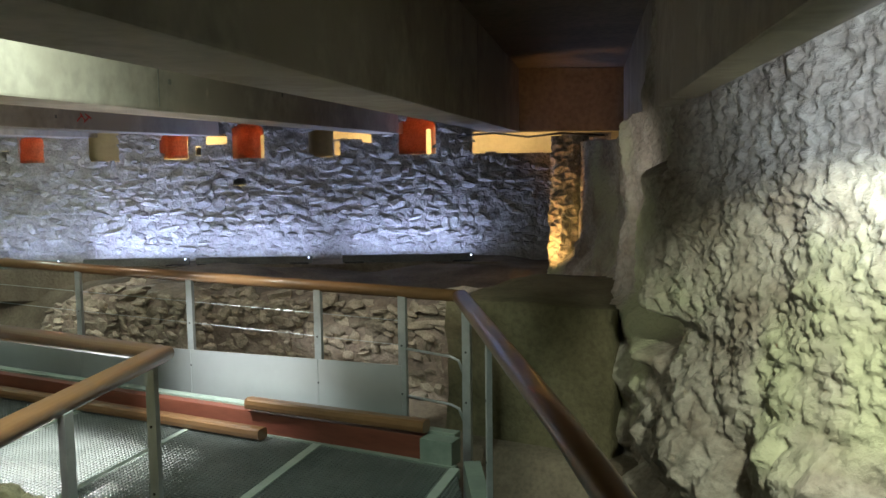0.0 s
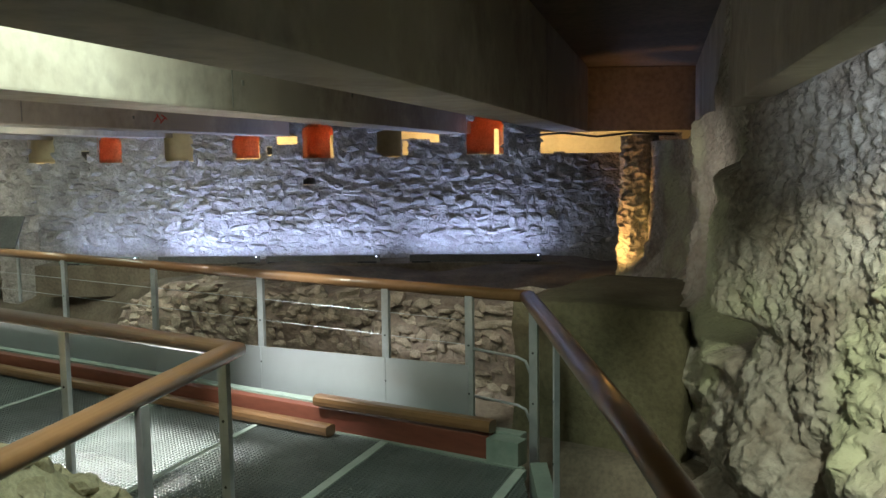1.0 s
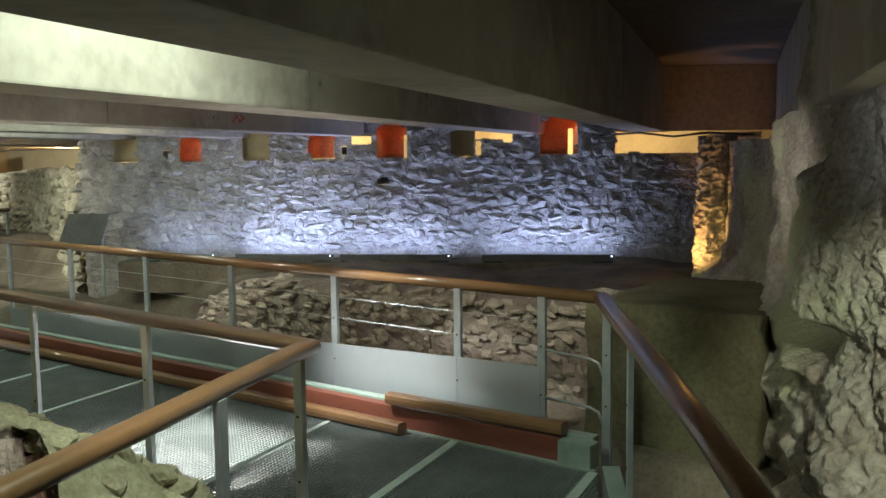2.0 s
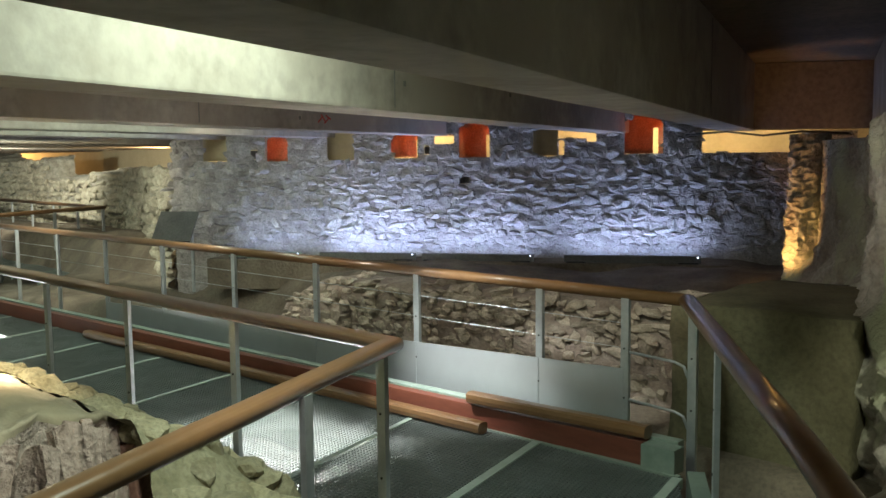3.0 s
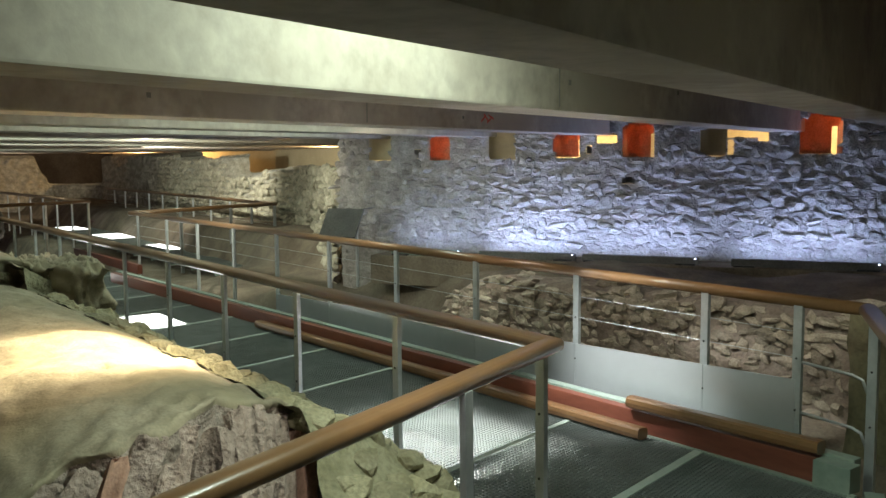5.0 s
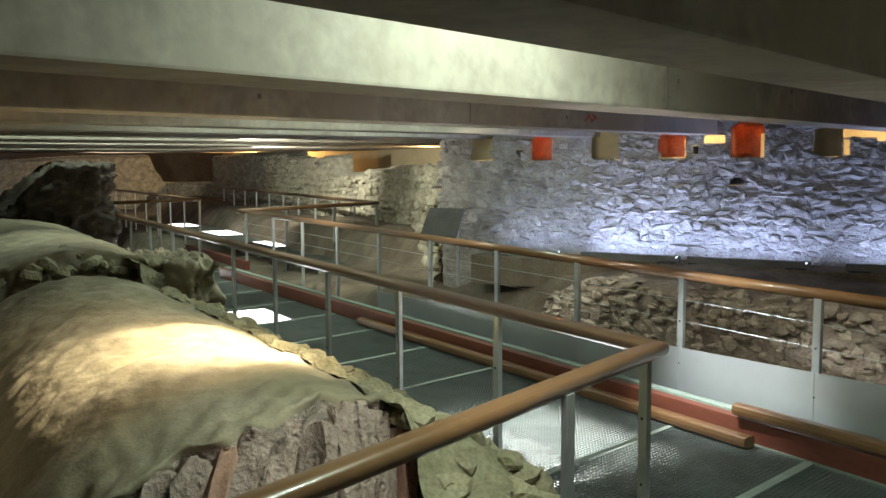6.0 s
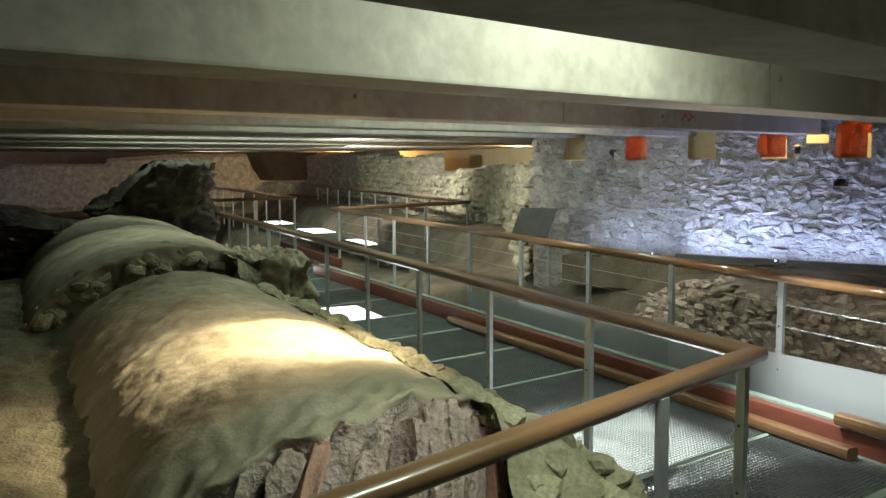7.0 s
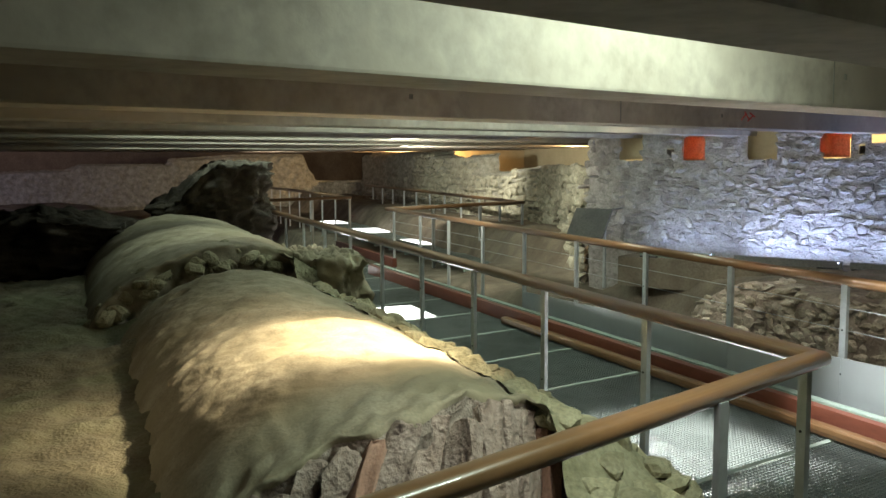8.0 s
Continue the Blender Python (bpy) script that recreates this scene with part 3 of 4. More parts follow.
def rock_at(d):
    d = min(max(d, 0), RL[-1])
    i = max(k for k in range(len(RL) - 1) if RL[k] <= d + 1e-9)
    k = (d - RL[i]) / (RL[i + 1] - RL[i])
    p = [Vector(q) for q in (ROCK[max(i - 1, 0)], ROCK[i], ROCK[i + 1], ROCK[min(i + 2, len(ROCK) - 1)])]
    k2, k3 = k * k, k * k * k
    c = 0.5 * (2 * p[1] + (p[2] - p[0]) * k + (2 * p[0] - 5 * p[1] + 4 * p[2] - p[3]) * k2 + (3 * p[1] - p[0] - 3 * p[2] + p[3]) * k3)
    t = ((p[2] - p[0]) * 0.5).normalized()
    return c, Vector((-t.y, t.x)) * -1


def rock_top(d):
    return 2.0 + 0.14 * smoothstep(3.5, 4.0, d) + 0.70 * smoothstep(4.15, 4.5, d)


def crag(d, z, scale, seed):
    """Blocky relief: raised cells with cracks between them."""
    p = Vector((d * scale + seed, z * scale * 1.25 + 0.35 * noise.noise(Vector((d * scale, z * scale, seed))), seed * 1.7))
    f = noise.voronoi(p)[0]
    return min(f[1] - f[0], 0.5) - 0.5 * f[0]


def rock_place(u, v):
    d = RL[-1] * u
    top = rock_top(d)
    z = -0.7 + (top + 0.7) * v
    c, n = rock_at(d)
    upper = smoothstep(0.60, 1.10, z)
    east = smoothstep(5.0, 5.6, d)
    h = 0.07 * fbm((d * 0.9, z * 0.9, 2), 4) + 0.030 * fbm((d * 3.1, z * 3.1, 8), 5) + 0.018 * fbm((d * 11, z * 11, 5), 4) + 0.006 * fbm((d * 30, z * 30, 15), 3)
    h += (0.26 * crag(d + 0.4 * z, z, 1.1, 3.3) + 0.10 * crag(d, z, 2.7, 8.1) + 0.03 * crag(d, z, 8.0, 2.1) + 0.07) * (1 - upper)
    h += 0.16 * smoothstep(1.12, 0.4, z) * smoothstep(4.3, 5.0, d) + 0.06 * smoothstep(4.9, 4.3, d) * smoothstep(0.98, 0.78, z)
    h -= 0.30 * math.exp(-((d - 4.8) / 0.30) ** 2 - ((z - 0.90) / 0.13) ** 2)
    h += 0.20 * math.exp(-((d - 4.85) / 0.25) ** 2 - ((z - 0.72) / 0.07) ** 2)
    lip = 1.72 + 0.30 * smoothstep(5.2, 5.45, d) + 0.03 * fbm((d * 3, 4, 1))
    h += 0.24 * smoothstep(4.85, 4.95, d + 0.04 * fbm((z * 3, 1, 7))) * smoothstep(0.97, 1.04, z) * smoothstep(lip + 0.16, lip - 0.02, z) * (1 - 0.9 * smoothstep(5.05, 5.7, d))
    h += 0.16 * east * smoothstep(0.4, 1.1, z)
    knob = smoothstep(5.0, 5.9, d + 0.5 * smoothstep(1.5, 1.0, z)) * smoothstep(0.5, 1.0, z)
    pit = abs(noise.noise(Vector((d * 19, z * 21, 1)))) + 0.6 * abs(noise.noise(Vector((d * 41, z * 41, 4))))
    h += 0.036 * pit * (0.4 + 0.6 * knob)
    h += 0.012 * (1 - knob) * noise.noise(Vector((d * 30, z * 3, 2))) * upper
    h += 0.05 * smoothstep(2.6, 2.9, d) * smoothstep(4.5, 4.3, d) * smoothstep(0.05, 0.25, noise.noise(Vector((d * 6, z * 1.4, 6)))) * upper
    p = Vector((c.x, c.y, z))
    q = p + Vector((n.x, n.y, 0)) * h
    if v > 0.985:
        q -= Vector((n.x, n.y, 0)) * 1.2
    return q


tagged(part("rock_wall", sheet(800, 310, rock_place), M_ROCK, smooth=True), "craggy pale rock and worn masonry face beside the walkway", "rock", kind="structure")


# ---------------- vault ----------------
def vault_top(x):
    return 0.86 - 0.05 * smoothstep(-5, -9, x)


def vault_place(x0, x1, yc, r, rise, seed, face=0.14, skew=SK, rough=0.05):
    """A barrel back from x0 (west) to x1 (east); its east end closes with a broken face."""
    def f(u, v):
        k = min(1, u / (1 - face))
        x = x0 + (x1 - x0) * k
        w = max(0, (u - (1 - face)) / face)
        t = math.pi * (0.02 + 0.96 * v)
        rr = 1 - 0.62 * w
        y = yc - r * rr * math.cos(t)
        z = -0.45 + (rise + 0.45) * rr * math.sin(t) ** 0.75
        n = 0.03 * fbm((x * 1.5, y * 1.5, seed)) + 0.012 * fbm((x * 6, y * 6, seed + 3), 4) + 0.007 * fbm((x * 17, y * 17, seed + 6), 3) - 0.05 * smoothstep(0.62, 0.8, noise.noise(Vector((x * 3.3, y * 3.3, seed + 2)))) + 0.02 * min(0, noise.noise(Vector((x * 4, y * 4, seed))) + 0.25)
        edge = smoothstep(0.85, 1, k) * (1 - w)
        bend = skew * max(0, y - yc) + 0.10 * max(0, yc - y) if skew != SK else SK * (y - yc)
        xx = x + (SK * (y - yc)) * (1 - k * k) + bend * k * k + 0.12 * edge * fbm((y * 3, z * 3, seed + 9)) - 0.18 * w + rough * min(1, w * 3) * (fbm((y * 5, z * 5, seed)) + crag(y, z, 3.0, seed))
        return Vector((xx, y, z + n - 0.05 * edge * abs(noise.noise(Vector((x * 5, y * 7, seed))))))
    return f
vault = thing("vault_near", "broken barrel vault covered with pale mortar, brick voussoirs at its end", "vault", (-5.6, 1.55, 0))
inv = Matrix.Translation(-vault.location)
VY, VR, VRISE = 1.30, 1.22, 0.82
o = part("vault_back", sheet(240, 150, vault_place(-8.7, -3.55, VY, VR, VRISE, 2, 0.14, -0.62, 0.07)), M_VAULT, vault, smooth=True)
o.matrix_parent_inverse = inv
o.data.materials.append(M_FACE)
for q in o.data.polygons:
    if q.index // 150 >= 208:
        q.material_index = 1
# voussoirs standing on edge across the broken end
VRND = random.Random(5)
for k in range(19):
    t = math.pi * (0.10 + 0.72 * k / 18)
    y = VY - VR * 0.92 * math.cos(t)
    z = -0.45 + (VRISE + 0.45) * 0.95 * math.sin(t) ** 0.75
    x = -3.66 - 0.50 * max(0, y - VY) + 0.12 * max(0, VY - y) + VRND.uniform(-0.07, 0.05)
    tilt = math.degrees(math.atan2(-math.cos(t) * VR, (VRISE + 0.45) * math.sin(t))) * 0.3 - 24
    bm = bmesh.new()
    w, h, dd = VRND.uniform(0.10, 0.135), VRND.uniform(0.55, 0.75), VRND.uniform(0.24, 0.32)
    box(bm, (-dd / 2, -w / 2, -h), (dd / 2, w / 2, 0), None, 0.022)
    bmesh.ops.subdivide_edges(bm, edges=bm.edges, cuts=5, use_grid_fill=True)
    for v in bm.verts:
        v.co += 0.035 * Vector((fbm(v.co * 9 + Vector((k, 0, 0))), fbm(v.co * 9 + Vector((0, k, 3))), fbm(v.co * 9 + Vector((5, 0, k))))) + Vector((0.02 * noise.noise(v.co * 24 + Vector((k, 2, 0))), 0, 0))
    red = k in (8, 15)
    o = part("voussoir", bm, M_TERRA if red else M_BRICK, vault, "red brick voussoir" if red else "", True)
    o.matrix_parent_inverse = inv
    o.matrix_basis = Matrix.Translation((x, y, z - VRND.uniform(0.0, 0.07))) @ pose(0, 0, 0, tilt + VRND.uniform(-3, 3), -20 + VRND.uniform(-5, 5), 24 if y > VY else 4)
def bank(u, v):
    x, y = -13.5 + 11.0 * u, -3.4 + 4.3 * v
    z = 0.20 + 0.08 * smoothstep(-3.0, 0.3, y) + 0.07 * fbm((x * 1.1, y * 1.1, 6), 5) + 0.025 * fbm((x * 5, y * 5, 3), 4) + 0.012 * abs(noise.noise(Vector((x * 13, y * 13, 2))))
    z += 0.10 * smoothstep(0.1, 0.5, y) - 0.9 * smoothstep(-3.3, -2.7, x)
    return Vector((x, y, z))
tagged(part("earth_bank", sheet(330, 150, bank), M_BANK, smooth=True), "uneven bank of packed olive brown earth beside the vault", "earth bank", kind="structure")

vault2 = thing("vault_far", "second broken barrel vault covered with pale mortar", "vault", (-11, 1.6, 0))
o = part("vault_back", sheet(120, 100, vault_place(-15.0, -9.4, 1.35, 1.50, 0.99, 5, 0.2, SK, 0.12)), M_VAULT, vault2, smooth=True)
o.matrix_parent_inverse = Matrix.Translation(-vault2.location)

RIM_JOBS = []
for k in range(70):
    t = math.pi * VRND.uniform(0.08, 0.95)
    back = VRND.uniform(-0.05, 0.5)
    y = 1.35 - 1.48 * math.cos(t)
    z = -0.45 + 1.42 * math.sin(t) ** 0.75 - VRND.uniform(0.06, 0.20) * (1 if back < 0.15 else 0.5)
    RIM_JOBS.append((Matrix.Translation((-9.36 - back + SK * (y - 1.35), y, z)) @ Euler((VRND.uniform(-0.6, 0.6), VRND.uniform(-0.6, 0.6), VRND.uniform(0, 3))).to_matrix().to_4x4() @ Matrix.Diagonal((VRND.uniform(0.12, 0.26), VRND.uniform(0.12, 0.22), VRND.uniform(0.10, 0.18), 1)), VRND.randrange(8)))

# rubble along the flank of the vaults, beside the walkway
edge_wall = thing("rubble_edge", "line of yellowish rubble stones along the walkway edge", "rubble", (-6, 2.6, 0))
EDGE_MESH = [mesh_of("stone", stone_bm(30 + i, 1, 1, 1, 2, 0.22, 0.7), M_MOSSY, False) for i in range(8)]
ERND = random.Random(8)
jobs = []
def flank(x, q):
    """The rubble slope beside the walkway: q from its foot (0) to the vault's skin (1)."""
    z = -0.25 + 0.96 * q ** 0.55 + 0.05 * fbm((x * 2.2, q * 2, 5))
    return Vector((x, 2.93 - 1.05 * q + 0.08 * fbm((x * 1.7, q, 2)), z + (0.16 if x < -9 else 0) - 0.35 * smoothstep(-3.75, -3.35, x) * q))
o = part("rubble_core", sheet(260, 30, lambda u, v: flank(-13.6 + 10.3 * u, v)), M_RUBM, edge_wall, smooth=True)
o.matrix_parent_inverse = Matrix.Translation(-edge_wall.location)
x = -3.4
while x > -13.5:
    for row in range(7 if x > -8.5 else 4):
        w = ERND.uniform(0.10, 0.24)
        p = flank(x + ERND.uniform(-0.08, 0.08), (0.10 + 0.13 * row if x > -8.5 else 0.12 + 0.22 * row) + ERND.uniform(-0.05, 0.05))
        jobs.append((Matrix.Translation(p) @ Euler((0.5 + ERND.uniform(-0.4, 0.4), ERND.uniform(-0.4, 0.4), ERND.uniform(0, 3))).to_matrix().to_4x4() @ Matrix.Diagonal((w, w * ERND.uniform(0.6, 1.0), ERND.uniform(0.06, 0.12), 1)), ERND.randrange(8)))
    x -= 0.14 if x > -8.5 else 0.2
EDGE_JOBS = jobs

# dark stump of masonry between the vaults and the far walls, shade put into its colour
def stump(name, cx, cy, rx, ry, z0, prof, seed, label, material=M_SHADE_RUBBLE):
    def f(u, v):
        a = 2 * math.pi * u
        ca, sa = math.cos(a), math.sin(a)
        top = z0 + prof(ca * rx, sa * ry)
        z = z0 - 0.8 + (top - z0 + 0.8) * min(1, v / 0.7)
        rr = 1.0 if v < 0.7 else max(0.0, 1 - (v - 0.7) / 0.3)
        k = 1 + 0.22 * fbm((ca * 2, sa * 2, z * 2 + seed)) + 0.14 * fbm((ca * 6, sa * 6, z * 9 + seed))
        if v >= 0.7:
            z = z0 + prof(ca * rx * rr, sa * ry * rr) + 0.10 * fbm((ca * rr * 5, sa * rr * 5, seed))
        return Vector((cx + ca * rx * rr * k, cy + sa * ry * rr * k, z))
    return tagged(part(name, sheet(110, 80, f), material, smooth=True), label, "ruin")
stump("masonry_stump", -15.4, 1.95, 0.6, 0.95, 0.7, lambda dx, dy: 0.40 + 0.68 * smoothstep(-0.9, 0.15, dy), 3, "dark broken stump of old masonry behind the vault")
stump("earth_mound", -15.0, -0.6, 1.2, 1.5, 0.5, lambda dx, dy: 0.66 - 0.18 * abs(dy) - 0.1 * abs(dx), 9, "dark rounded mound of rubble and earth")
stump("flank_rubble", -10.0, 2.35, 1.3, 0.38, 0.2, lambda dx, dy: 0.62 + 0.05 * dx, 14, "broken flank of the far vault beside the walkway", M_VAULT)

# ---------------- clay block and low rubble wall ----------------
bm = bmesh.new()
box(bm, (-3.1, 5.5, -0.6), (-1.9, 7.0, 0.85), None)
bmesh.ops.subdivide_edges(bm, edges=bm.edges, cuts=14, use_grid_fill=True)
for v in bm.verts:
    v.co += Vector((0.05 * fbm(v.co * 1.6), 0.05 * fbm(v.co * 1.6 + Vector((9, 0, 0))) + 0.10 * (0.85 - v.co.z) * -1 * 0.5, 0.02 * fbm(v.co * 2)))
tagged(part("clay_block", bm, M_CLAY, smooth=True), "cut block of greenish brown clay with a flat top", "earth block")

low_wall = thing("low_rubble_wall", "low ruined wall of pale pinkish rubble stones", "wall", (-5.2, 6.2, 0), kind="structure")
def low_place(u, v):
    x = -8.1 + 5.3 * u
    t = math.pi * v
    y = 6.35 - 0.38 * math.copysign(abs(math.cos(t)) ** 0.4, math.cos(t))
    top = 0.67 + 0.035 * (x + 5.2) + 0.05 * fbm((x * 2, 0, 1)) - 0.22 * smoothstep(-7.4, -8.1, x)
    z = -0.2 + (top + 0.2) * math.sin(t) ** 0.35
    return Vector((x, y + 0.05 * fbm((x * 3, z * 3, 2)), z + 0.03 * fbm((x * 6, y * 6, 1))))
o = part("rubble_core", sheet(150, 60, low_place, flip=True), M_EARTH2, low_wall, smooth=True)
o.matrix_parent_inverse = Matrix.Translation(-low_wall.location)
PINK_MESH = [mesh_of("stone", stone_bm(50 + i, 1, 1, 1, 2, 0.45, 0.7), M_PINK, False) for i in range(10)]
LRND = random.Random(21)
LOW_JOBS = []
for s, z, w, h in lay_stones(9, -8.0, -2.85, -0.05, 0.72, 0.045, 0.085, 0.07, 0.19, lambda s, z: LRND.random() < 0.12 or z > 0.64 + 0.035 * (s + 5.2) - 0.22 * smoothstep(-7.4, -8.1, s)):
    y = 5.985 + 0.05 * fbm((s * 3, z * 3, 2)) + LRND.uniform(-0.03, 0.02)
    LOW_JOBS.append((Matrix.Translation((s, y, z)) @ Euler((LRND.uniform(-0.4, 0.4), LRND.uniform(-0.35, 0.35), LRND.uniform(-0.3, 0.3))).to_matrix().to_4x4() @ Matrix.Diagonal((w * 1.1, LRND.uniform(0.05, 0.10), h * 1.2, 1)), LRND.randrange(10)))
for k in range(60):
    x = LRND.uniform(-7.8, -2.9)
    LOW_JOBS.append((Matrix.Translation((x, LRND.uniform(6.02, 6.5), 0.63 + 0.035 * (x + 5.2) + LRND.uniform(-0.03, 0.05))) @ Euler((LRND.uniform(-0.3, 0.3), LRND.uniform(-0.3, 0.3), LRND.uniform(0, 3))).to_matrix().to_4x4() @ Matrix.Diagonal((LRND.uniform(0.1, 0.3), LRND.uniform(0.1, 0.2), LRND.uniform(0.05, 0.12), 1)), LRND.randrange(10)))

# ---------------- walkway floor ----------------
def convex_clip(poly, p, d):
    """The stretch of the line p + t d inside a convex polygon."""
    lo, hi = -1e9, 1e9
    n = len(poly)
    area = sum(poly[i][0] * poly[(i + 1) % n][1] - poly[(i + 1) % n][0] * poly[i][1] for i in range(n))
    for i in range(n):
        a, b = Vector(poly[i]), Vector(poly[(i + 1) % n])
        e = b - a
        nn = Vector((-e.y, e.x)) * (1 if area > 0 else -1)
        num, den = nn.dot(Vector(p) - a), nn.dot(Vector(d))
        if abs(den) < 1e-9:
            if num < 0:
                return None
            continue
        t = -num / den
        if den > 0:
            lo = max(lo, t)
        else:
            hi = min(hi, t)
    return (lo, hi) if hi > lo + 1e-4 else None


def grating_mesh(poly, pitch=0.030):
    """Bearing bars and cross bars inside a convex outline."""
    vs, fs = [], []
    def bar(a, b, w, z0, z1):
        a, b = Vector(a), Vector(b)
        t = (b - a).normalized()
        s = Vector((-t.y, t.x)) * w / 2
        k = len(vs)
        for q in (a - s, a + s, b + s, b - s):
            vs.append((q.x, q.y, z0))
            vs.append((q.x, q.y, z1))
        fs.extend(([k + 1, k + 3, k + 5, k + 7][::-1], [k, k + 1, k + 7, k + 6], [k + 2, k + 4, k + 5, k + 3]))
    xs, ys = [q[0] for q in poly], [q[1] for q in poly]
    dv = Vector((SK, 1.0)).normalized()
    y = min(ys)
    while y < max(ys):
        c = convex_clip(poly, (0, y), (1, 0))
        if c:
            bar((c[0], y), (c[1], y), 0.007, -0.012, 0.0)
        y += pitch
    x = min(xs) - 1.5
    while x < max(xs) + 1.5:
        c = convex_clip(poly, (x, 0), dv)
        if c:
            p = Vector((x, 0))
            bar(p + dv * c[0], p + dv * c[1], 0.006, -0.010, -0.001)
        x += pitch
    me = bpy.data.meshes.new("grating")
    me.from_pydata(vs, [], fs)
    me.materials.append(M_GRATE)
    return me


walkway = thing("walkway_floor", "steel grating walkway with pale green frame strips", "walkway", (-6, 3.8, 0), kind="structure")
WINV = Matrix.Translation(-walkway.location)
CURB_Y = 4.60
KM = Matrix.Translation((-3, 4.6, 0)) @ pose(0, 0, 0, 0, 0, 2.0) @ Matrix.Translation((3, -4.6, 0))   # turn of the kerb line
FRAMES = [-2.55 - i - 0.012 * i * i for i in range(14)]
def skx(x, y):
    return x + SK * (y - CURB_Y)
first = grating_mesh([(skx(0, 2.93), 2.93), (skx(1.0, 2.93), 2.93), (1.0, CURB_Y), (0, CURB_Y)])
for a, b in zip(FRAMES, FRAMES[1:]):
    ob = new("grating", first)
    ob.parent, ob.matrix_parent_inverse, ob.location, ob.scale = walkway, WINV, (b, 0, 0), (a - b, 1, 1)
ob = new("grating", grating_mesh([(-2.55, CURB_Y), (-0.45, 1.45), (0.9, -0.9), (-1.2, -0.9), (skx(-2.6, 2.93), 2.93), (-2.6, CURB_Y)]))
ob.parent, ob.matrix_parent_inverse = walkway, WINV
def strip(a, b, w=0.05, z0=-0.05, z1=0.006, material=M_EDGE, name="frame_strip"):
    a, b = Vector((*a, 0)), Vector((*b, 0))
    o = part(name, sweep([a + Vector((0, 0, (z0 + z1) / 2)), b + Vector((0, 0, (z0 + z1) / 2))], [(-w / 2, -(z1 - z0) / 2), (w / 2, -(z1 - z0) / 2), (w / 2, (z1 - z0) / 2), (-w / 2, (z1 - z0) / 2)]), material, walkway)
    o.matrix_parent_inverse = WINV
    return o
for i, x in enumerate(FRAMES):
    strip((x, CURB_Y), (skx(x, 2.93), 2.93), 0.06 if i < 2 else 0.04, material=M_STRIP)
strip((-16.6, 2.9), (-3.0, 2.9), 0.05, -0.12)
strip((-2.50, 4.72), (-0.40, 1.42), 0.10, -0.14, 0.02)
strip((-16.6, CURB_Y + 0.02), (-2.55, CURB_Y + 0.02), 0.04, -0.14, 0.008)
# added black sheet, stands for the dark void below the grating
o = part("under_void_shade", one_box((-17, 2.9, -0.46), (-2.0, 5.2, -0.42)), M_BLACK, walkway)
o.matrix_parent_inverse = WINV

# kerb board and loose planks
kerb = thing("kerb", "red stained timber kerb with a pale green metal edge", "kerb", (-8, 4.7, 0))
for nm, lo, hi, mm, lb in (("board", (-14.2, 4.64, 0.0), (-2.80, 4.72, 0.15), M_REDWOOD, "red stained board"), ("metal_edge", (-14.2, 4.723, 0.0), (-2.62, 4.80, 0.165), M_EDGE, "pale green metal edge"),
                           ("end_plate", (-2.797, 4.60, 0.0), (-2.58, 4.719, 0.15), M_EDGE, "pale green end plate")):
    o = part(nm, one_box(lo, hi, KM, 0.007), mm, kerb, lb)
    o.matrix_parent_inverse = Matrix.Translation(-kerb.location)

def plank(a, b, z, name, label):
    bm = sweep([(*a, z + 0.04), (*b, z + 0.04)], ring_outline(0.05, 0.04, 12, 3.2))
    return tagged(part(name, bm, M_WOOD, smooth=False), label, "plank", "loose planks")
plank((-9.25, 4.33), (-3.93, 4.50), 0.006, "loose_plank", "round edged varnished timber lying on the walkway")
plank((-4.13, 4.60), (-2.79, 4.68), 0.166, "loose_plank", "short varnished timber lying on the kerb board")

# ---------------- railings ----------------
RAIL = ring_outline(0.052, 0.037, 16, 2.6)
RZ = 0.965
bm = bmesh.new()
bmesh.ops.create_cone(bm, cap_ends=True, segments=8, radius1=0.007, radius2=0.006, depth=0.006, matrix=pose(-0.016, 0, 0, 0, 90, 0))
BOLT = mesh_of("bolt", bm, M_BLACK, False)
def post(parent, inv, x, y, z0, z1, turn=0, w=0.058, d=0.028):
    o = part("post", one_box((-d / 2, -w / 2, z0), (d / 2, w / 2, z1), pose(x, y, 0, 0, 0, turn), 0.003), M_STEEL, parent)
    o.matrix_parent_inverse = inv
    for z in (0.62, 0.30):
        q = new("bolt", BOLT)
        q.parent, q.matrix_basis = o, pose(x, y, z, 0, 0, turn)
    return o
def rail(parent, inv, pts):
    o = part("handrail", sweep(pts, RAIL), M_WOOD, parent, "varnished timber handrail", True)
    o.matrix_parent_inverse = inv
def cable(parent, inv, a, b, r=0.0024, name="cable"):
    o = part(name, sweep([a, b], ring_outline(r, r, 6)), M_STEEL, parent)
    o.matrix_parent_inverse = inv

far_rail = thing("railing_far", "timber handrail on flat steel posts with steel sheet infill", "railing", (-8, FAR_Y, 0))
inv = Matrix.Translation(-far_rail.location)
rail(far_rail, inv, [(-15.5, FAR_Y + 0.05, RZ), (-2.72, FAR_Y + 0.03, RZ)])
FAR_POSTS = [-2.66, -3.13, -3.81, -5.00, -6.23, -7.47, -8.78, -10.04, -11.28, -12.5, -13.7, -15.0]
for x in FAR_POSTS:
    post(far_rail, inv, x, FAR_Y, -0.35, RZ - 0.02, 90)
for z in (0.78, 0.62):
    cable(far_rail, inv, (-15.2, FAR_Y, z), (-3.13, FAR_Y, z))
